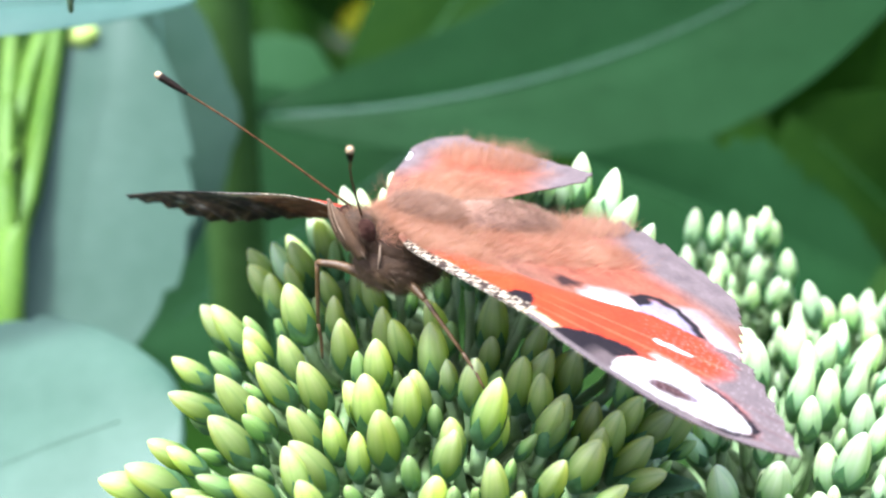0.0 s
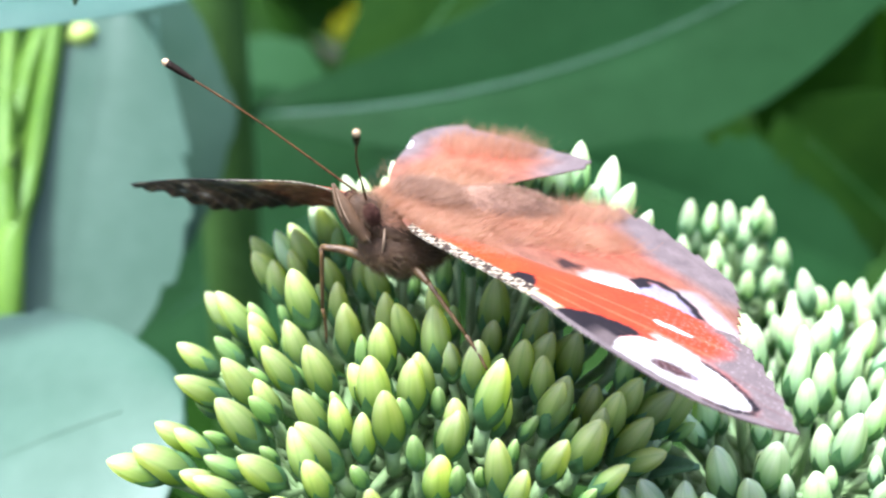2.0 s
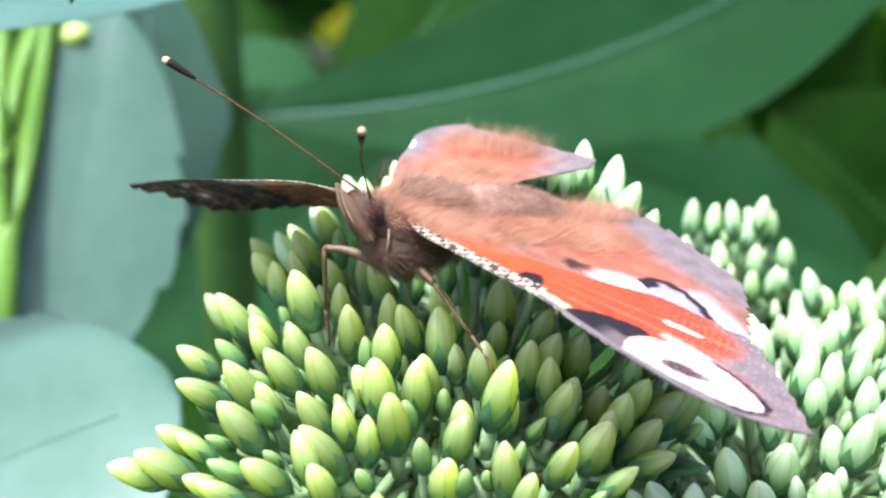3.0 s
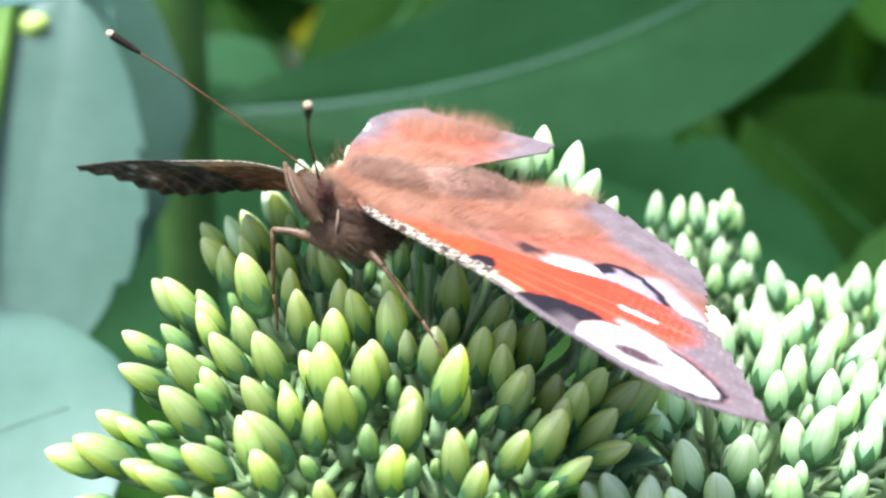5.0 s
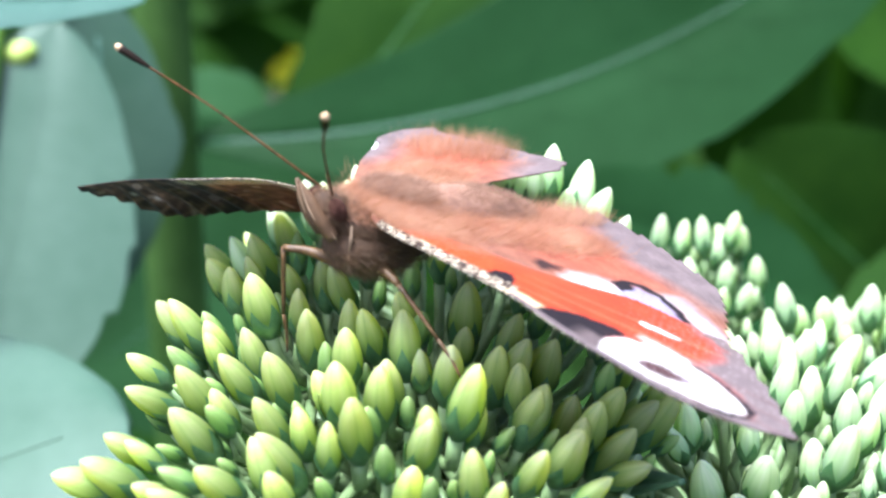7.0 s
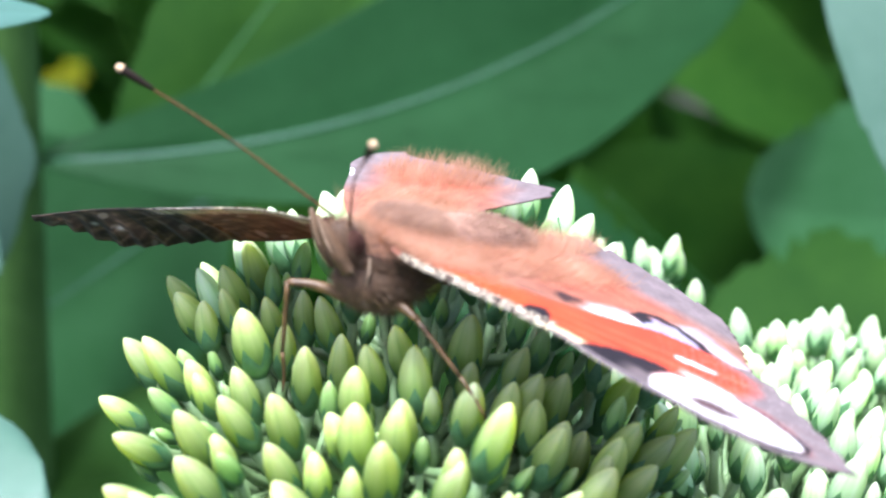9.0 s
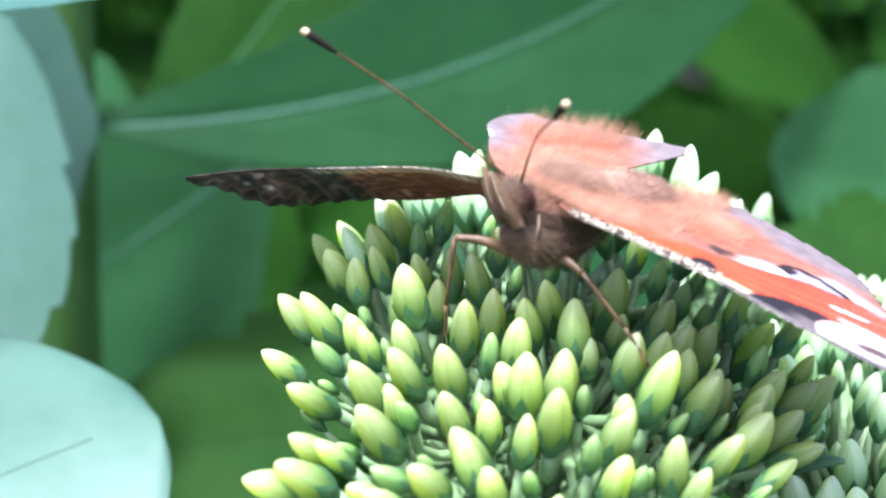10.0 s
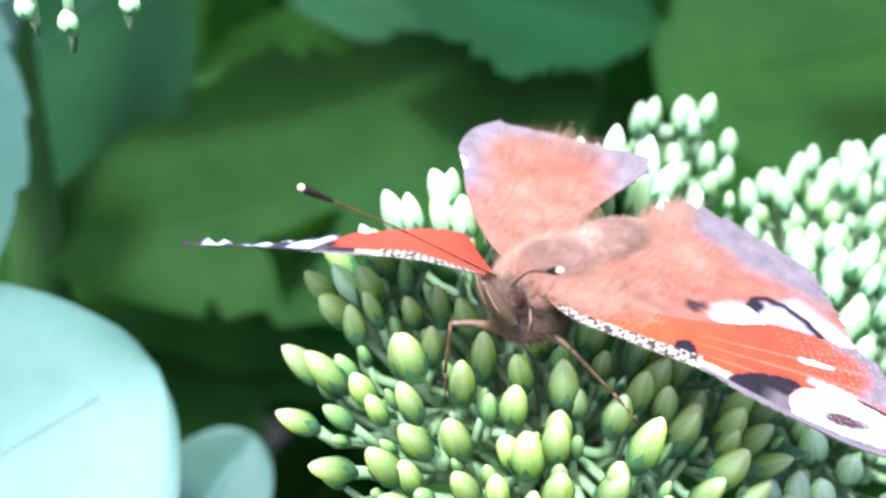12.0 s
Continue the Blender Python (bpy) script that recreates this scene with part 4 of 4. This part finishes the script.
def near_hind_colour(x, y, s, v):
    rgb = np.tile(RUST, (len(x), 1)).astype(float)
    rgb = lay(rgb, (0.40, 0.095, 0.048), oval(x, y, 11.0, 1.2, 6.5, 4.0, -15, 1.0) * 0.75)
    x0, y0 = x, y
    x, y = x + 0.12 * ripple(x, y, 2.0), y + 0.12 * ripple(y, x, 2.0)
    rgb = lay(rgb, GREY, area(x, y, [(12.6, 14.0), (13.8, 5.6), (15.6, 2.0), (18.3, 0.2), (21.0, -2.0), (26.0, -2.5), (26.0, 8.0)], 2.4))
    rgb = lay(rgb, (0.36, 0.29, 0.28), stroke(x, y, [(13.5, -4.6), (18.6, -2.6), (20.6, -6.4)], 0.9, 1.0))
    rgb = lay(rgb, (0.66, 0.50, 0.46), area(x, y, [(10.0, -4.0), (10.8, -3.2), (12.3, -2.9), (13.7, -2.7), (14.2, -6.2), (10.6, -5.8)], 1.3))
    rgb = lay(rgb, CREAM, area(x, y, [(10.6, -5.0), (12.3, -4.1), (13.8, -3.7), (14.2, -6.2), (11.2, -6.2)], 0.8))
    rgb = lay(rgb, (0.52, 0.43, 0.41), area(x, y, [(18.8, -3.4), (19.9, -4.4), (20.8, -6.8), (19.3, -6.6)], 1.0))
    rgb = lay(rgb, LILAC, area(x, y, [(14.0, -3.2), (15.6, -2.2), (17.4, -3.3), (18.5, -5.8), (14.2, -5.8)], 0.4))
    rgb = lay(rgb, BLACK, stroke(x, y, [(13.9, -2.6), (14.6, -2.0), (15.8, -1.8), (17.2, -2.7), (18.1, -4.1), (18.6, -6.2)], 0.32, 0.25))
    rgb = lay(rgb, BLACK, area(x, y, [(13.7, -2.6), (15.0, -2.0), (15.3, -2.6), (14.4, -3.7), (14.0, -3.5)], 0.3))
    rgb = lay(rgb, BLACK, area(x, y, [(8.0, -3.3), (8.6, -2.6), (10.0, -2.9), (9.4, -3.6), (8.6, -4.0)], 0.6) * 0.9)
    rays = np.sin(np.arctan2(y0 - 1.0, x0 + 4.0) * 46)
    return np.clip(rgb * (1 + 0.12 * ripple(x, y, 1.3) + 0.07 * rays)[:, None], 0, 1)


def far_hind_colour(x, y, s, v):
    rgb = np.tile(RUST, (len(x), 1)).astype(float)
    rgb = lay(rgb, (0.40, 0.095, 0.048), oval(x, y, 2.2, 13.5, 4.5, 3.6, -20, 0.9) * 0.8)
    x, y = x + 0.12 * ripple(x, y, 2.0), y + 0.12 * ripple(y, x, 2.0)
    rgb = lay(rgb, GREY, stroke(x, y, [(-3.6, 15.0), (-2.4, 19.0), (1.5, 21.4), (5.6, 18.4), (9.0, 15.4), (11.4, 12.6), (9.6, 10.2)], 2.3, 2.6))
    rgb = lay(rgb, BLACK, oval(x, y, -3.2, 16.9, 1.1, 0.8, 95))
    rgb = lay(rgb, CREAM, oval(x, y, -3.1, 16.6, 1.0, 0.6, 95))
    rays = np.sin(np.arctan2(y - 2.0, x + 2.0) * 40)
    return np.clip(rgb * (1 + 0.14 * ripple(x, y, 1.3) + 0.07 * rays)[:, None], 0, 1)


def near_z(lift):
    return lambda x, y, s, v: 6.45 - 0.323 * x + 0.017 * y + lift + 0.5 * np.sin(math.pi * v) * (1 - s) - 0.6 * np.exp(-(s / 0.1) ** 2)


wing("hindwing", [(-1.0, -3.0), (6, -5.4), (13, -6.4), (20.4, -7.6), (21.6, -4.5), (22.2, 0), (22.2, 2.6)],
     [(0.5, 1.0), (4.5, 4.2), (8.5, 7.2), (11.5, 9.4), (14.2, 10.6), (17, 9.1), (19.4, 6.5), (21.2, 4.2), (22.2, 2.6)], near_z(-0.35), near_hind_colour, 15, margin=(0.45, 0.97), bite=1.15, front_margin=(0.68, 0.97))
wing("forewing", FORE_LEAD, FORE_TRAIL, near_z(0.15), fore_colour, 17, 320, 130, margin=(0.58, 0.98))


def far_fore_colour(x, y, s, v):
    """The far forewing carries the near one's marks, point for point."""
    a, b = (spline([(*q, 0) for q in line], 320)[:, :2] for line in (FORE_LEAD, FORE_TRAIL))
    k = np.round(s * 319).astype(int)
    xy = a[k] * (1 - v)[:, None] + b[k] * v[:, None]
    rgb = fore_colour(xy[:, 0], xy[:, 1], s, v)
    rgb = lay(rgb, RED, np.clip((0.52 - s) / 0.04, 0, 1) * np.clip((v - 0.15) / 0.05, 0, 1))
    pale = np.clip((s - 0.54) / 0.03, 0, 1) * np.clip((0.93 - s) / 0.03, 0, 1) * np.clip(np.sin((s + 0.05 * v) * 44) / 0.35 + 1.15, 0, 1)
    rgb = lay(rgb, (0.030, 0.022, 0.024), np.clip((s - 0.52) / 0.03, 0, 1))
    return lay(rgb, (0.74, 0.70, 0.74), pale * np.clip((v - 0.05) / 0.06, 0, 1) * np.clip((0.9 - v) / 0.15, 0, 1))


FAR_LEAD = [(-7.0, -0.2, 7.7), (-11.4, 3.8, 7.1), (-16.6, 8.1, 5.5), (-21.6, 12.6, 3.7), (-26.0, 16.6, 1.6)]
FAR_TRAIL = [(-4.5, 3.0, 3.9), (-4.3, 7.5, 2.6), (-4.6, 11.5, 2.0), (-7.8, 15.3, 0.1), (-13.2, 16.4, -0.3), (-19.2, 18.3, -1.4), (-23.4, 18.5, -0.1), (-25.6, 17.9, 0.6), (-26.0, 16.6, 1.6)]


def far_z(x, y, s, v):
    """The far forewing: drooping from its front edge, arched along its length."""
    a, b, k = spline(FAR_LEAD, 200)[:, 2], spline(FAR_TRAIL, 200)[:, 2], np.linspace(0, 1, 200)
    return np.interp(s, k, a) * (1 - v) + np.interp(s, k, b) * v + 0.3 * np.sin(math.pi * v) * np.sin(math.pi * s) ** 2


wing("forewing", [q[:2] for q in FAR_LEAD], [q[:2] for q in FAR_TRAIL], far_z, far_fore_colour, 19, 320, 110, margin=(0.5, 0.98), bite=0.75)
wing("hindwing", [(-4.0, 3.0), (-4.4, 7.0), (-4.0, 12.0), (-2.9, 16.2), (-2.4, 18.6), (-0.5, 20.6), (2.2, 21.2)],
     [(1.0, 3.5), (3.5, 6.5), (7.0, 8.8), (10.0, 10.4), (11.4, 11.6), (11.5, 13.2), (9.2, 15.2), (5.8, 18.2), (2.2, 21.2)], lambda x, y, s, v: 5.3 - 0.03 * (y - 10) - 0.3 * s * v, far_hind_colour, 13, margin=(0.4, 0.97), bite=0.45)

AX = np.array((-0.85, -0.42, 0.25))
part("thorax", mesh("thorax", *blob((-2.2, 0.2, 5.1), AX, (0, 0, 1), (4.8, 2.8, 2.7), 24, 16, 0.1, 1), [M_BODY]), bug, "furry brown thorax")
part("abdomen", mesh("abdomen", *blob((4.2, 3.7, 4.5), (-0.82, -0.45, 0.28), (0, 0, 1), (5.4, 2.0, 1.9), 22, 18, 0.25, 2), [M_ABDOMEN]), bug)
part("breast", mesh("breast", *blob((-3.4, -1.0, 3.9), AX, (0, 0, 1), (3.3, 2.4, 2.1), 24, 16, 0.05, 6), [M_BODY]), bug, "brown furry breast")
HEAD_BALL = ((-6.0, -2.1, 7.0), (-0.45, -0.2, 1), (1.7, 1.25, 1.3))
part("head", mesh("head", *blob(*HEAD_BALL[:2], AX, HEAD_BALL[2], 24, 16, -0.1, 3), [M_BODY]), bug)
for at in ((-5.45, -3.05, 7.35), (-6.9, -0.95, 7.5)):
    part("eye", mesh("eye", *blob(at, (-0.3, -0.1, 1), AX, (0.95, 0.62, 0.66), 20, 14, 0, 4), [M_EYE]), bug)
# two long upright palps, banded lengthwise dark and cream
for base, tip in (((-5.75, -3.35, 5.4), (-7.95, -2.55, 9.2)), ((-6.6, -2.0, 5.5), (-8.25, -1.75, 9.25))):
    b, t = np.array(base), np.array(tip)
    out = np.array((-0.12, -0.05, 0))
    palp = part("palp", mesh("palp", *tube([b, b * 0.6 + t * 0.4 + out, b * 0.3 + t * 0.7 + 0.7 * out, t], [0.46, 0.60, 0.48, 0.12], 12, 16), [M_HAIR_DARK]), bug)
    for sideways in ((0.28, -0.42, 0.0), (-0.30, -0.40, 0.1)):
        o = np.array(sideways)
        part("pale_stripe", mesh("pale_stripe", *tube([b + 0.9 * o, b * 0.6 + t * 0.4 + out + 1.05 * o, b * 0.3 + t * 0.7 + 0.7 * out + 0.85 * o, t + 0.15 * o], [0.04, 0.075, 0.06, 0.03], 8, 16), [M_PALE_HAIR]), palp, "cream line of scales")
part("cheek_tuft", mesh("cheek_tuft", *tube([(-4.5, -3.2, 6.3), (-4.55, -3.6, 5.4), (-4.7, -3.5, 4.4)], [0.05, 0.12, 0.04], 8, 10), [M_PALE_HAIR]), bug, "pale tuft of hair behind the eye")
for base, bend, tip in (((-6.6, -1.4, 8.5), (-13.6, -0.4, 13.6), (-20.4, 1.1, 17.7)), ((-5.8, -2.5, 8.2), (-6.3, -6.4, 12.8), (-6.1, -11.4, 17.0))):
    b, m, t = (np.array(v) for v in (base, bend, tip))
    d = (t - m) / np.linalg.norm(t - m)
    stem = part("antenna", mesh("antenna", *tube([b, m, t - 2.2 * d], [0.10, 0.068, 0.085], 8, 30), [M_ANTENNA]), bug)
    part("club", mesh("club", *tube([t - 2.6 * d, t - 1.2 * d, t - 0.3 * d], [0.13, 0.27, 0.29], 10, 8), [M_CLUB]), stem)
    part("club_tip", mesh("club_tip", *blob(t - 0.2 * d, d, (0.3, 0.9, 0.1), (0.34, 0.28, 0.28), 10, 8), [M_TIP]), stem)
for hip, knee, ankle, foot in (((-5.4, -1.0, 2.6), (-9.3, 0.1, 3.35), (-9.4, 0.6, -2.0), (-9.2, 1.0, -5.2)), ((-3.0, -2.0, 2.7), (-1.3, -4.2, 2.4), (1.4, -6.3, -0.8), (3.0, -7.5, -3.2))):
    leg = part("leg", mesh("leg", *joined([tube([hip, 0.5 * (np.array(hip) + knee) + (0, 0, 0.3), knee], [0.44, 0.36, 0.24], 10, 10)]), [M_LEG]), bug)
    part("shin", mesh("shin", *tube([knee, ankle], [0.19, 0.14], 8, 6), [M_LEG]), leg)
    part("tarsus", mesh("tarsus", *tube([ankle, 0.5 * (np.array(ankle) + foot) + (0.1, 0, 0), foot], [0.15, 0.13, 0.1], 8, 6), [M_LEG]), leg)




def fur(name, count, where, length, lean, mat, seed, label, width=0.009, sweep=1.0):
    """Fine hairs, each a narrow blade bent backwards, rooted where the given function says."""
    r = np.random.default_rng(seed)
    p, d = where(r, count)
    d = d + r.normal(0, lean, (count, 3))
    d /= np.linalg.norm(d, axis=1, keepdims=True)
    L = length * r.uniform(0.45, 1.2, (count, 1))
    sd = np.cross(d, r.normal(0, 1, (count, 3)))
    sd /= np.linalg.norm(sd, axis=1, keepdims=True) + 1e-9
    sd *= width
    m = p + d * L * 0.55
    tip = p + d * L + np.array((0.25, 0.15, -0.12)) * sweep * L * r.uniform(0.2, 1, (count, 1))
    verts = np.stack([p - sd, p + sd, m + sd * 0.8, m - sd * 0.8, tip], 1).reshape(-1, 3)
    k = np.arange(count) * 5
    faces = np.stack([k, k + 1, k + 2, k + 3], 1).tolist() + np.stack([k + 3, k + 2, k + 4], 1).tolist()
    ob = part(name, mesh(name, verts, faces, [mat]), bug, label)
    ob["kind"] = "stuff"
    return ob


def on_ball(c, axis, radii, lowest, highest=1.0):
    """Places on a rounded body, between two heights on it (-1 its underside, 1 its top)."""
    a = np.asarray(axis, float) / np.linalg.norm(axis)
    u = np.array((0, 0, 1.0)) - a * a[2]
    u /= np.linalg.norm(u)
    w = np.cross(a, u)

    def where(r, count):
        q = r.normal(0, 1, (count * 40, 3))
        q /= np.linalg.norm(q, axis=1, keepdims=True)
        q = q[(q[:, 1] > lowest) & (q[:, 1] < highest)][:count]
        f = np.array((radii[0], radii[2], radii[1]))
        axes = np.array((a, u, w))
        return np.asarray(c) + (q * f) @ axes, (q / f) @ axes * 2.5 - a * 0.8
    return where


def on_patch(cx, cy, rx, ry, deg, height, way=(0.80, 0.30, 0.30)):
    def where(r, count):
        q, g = np.sqrt(r.uniform(0, 1, count)) * (1 + 0.15 * r.normal(0, 1, count)), r.uniform(0, 6.283, count)
        u, v = rx * q * np.cos(g), ry * q * np.sin(g)
        c, s = math.cos(radians(deg)), math.sin(radians(deg))
        x, y = cx + u * c - v * s, cy + u * s + v * c
        return np.stack([x, y, height(x, y)], 1), np.tile(np.array(way, float), (count, 1))
    return where


def near_face(x, y):
    return 6.3 - 0.323 * x


def far_face(x, y):
    return 5.3 - 0.03 * (y - 10)


THORAX = ((-2.2, 0.2, 5.1), AX, (4.8, 2.8, 2.7))
ABDOMEN = ((4.2, 3.7, 4.5), (-0.82, -0.45, 0.28), (5.4, 2.0, 1.9))
BREAST = ((-3.4, -1.0, 3.9), AX, (3.3, 2.4, 2.1))
fur("fur", 17000, on_ball(*THORAX, 0.18), 1.2, 0.3, M_HAIR, 31, "rust-brown fur on the back")
fur("fur", 11000, on_ball(*THORAX, 0.80), 1.4, 0.3, M_HAIR_BROWN, 44, "brown fur on top of the thorax")
fur("fur", 5000, on_ball(*THORAX, -1.0, 0.30), 0.7, 0.3, M_HAIR_DARK, 32, "dark brown fur on the breast")
fur("fur", 11000, on_ball(*ABDOMEN, -0.1), 0.6, 0.35, M_HAIR_BROWN, 33, "short brown fur on the abdomen")
fur("fur", 1800, on_ball(*ABDOMEN, -0.3, 0.2), 0.9, 0.4, M_HAIR, 40, "rust hair along the abdomen")
fur("fur", 5200, on_ball(*BREAST, -1.0, 0.7), 0.7, 0.3, M_HAIR_DARK, 46, "brown fur on the breast")
fur("fur", 300, on_ball(*BREAST, -1.0, 0.6), 0.8, 0.3, M_PALE_HAIR, 47, "pale hairs on the breast")
fur("fur", 2600, on_ball(*HEAD_BALL, -1.0), 0.65, 0.3, M_HAIR_DARK, 34, "dark fur on the head")
fur("fur", 420, on_ball(*HEAD_BALL, -1.0), 0.55, 0.3, M_HAIR_BROWN, 41, "pale brown hairs on the head")
fur("fur", 9000, on_patch(7.2, 0.8, 7.0, 2.6, 22, near_face), 1.3, 0.25, M_HAIR, 35, "soft rust hair on the hindwing base")
fur("fur", 2600, on_patch(10.5, 6.6, 5.0, 1.6, 40, near_face, (0.35, 0.35, 0.75)), 1.3, 0.35, M_HAIR, 42, "soft fringe on the hindwing fold", sweep=0.4)
fur("fur", 7000, on_patch(0.0, 7.6, 3.8, 4.2, 0, far_face), 1.3, 0.3, M_HAIR, 36, "soft rust hair on the hindwing base")
fur("fur", 2200, on_patch(3.6, 15.2, 4.4, 2.6, -25, far_face, (0.30, 0.15, 0.90)), 1.7, 0.35, M_HAIR, 43, "soft upright hair on the hindwing", sweep=0.5)
fur("fur", 11000, on_patch(-0.2, -3.9, 4.4, 2.0, -35, lambda x, y: 6.6 - 0.323 * x), 1.0, 0.25, M_HAIR, 37, "rust hair over the forewing root")
fur("fur", 110, on_patch(-3.6, 6.5, 2.4, 3.4, 0, lambda x, y: 5.6 + 0 * x, (-0.2, 0.3, 0.9)), 1.3, 0.35, M_HAIR, 38, "stray long hairs behind the head", sweep=0.3)


def motions():
    """Butterfly and plants rest; the camera alone moves, as keyed above."""
    return None


motions()
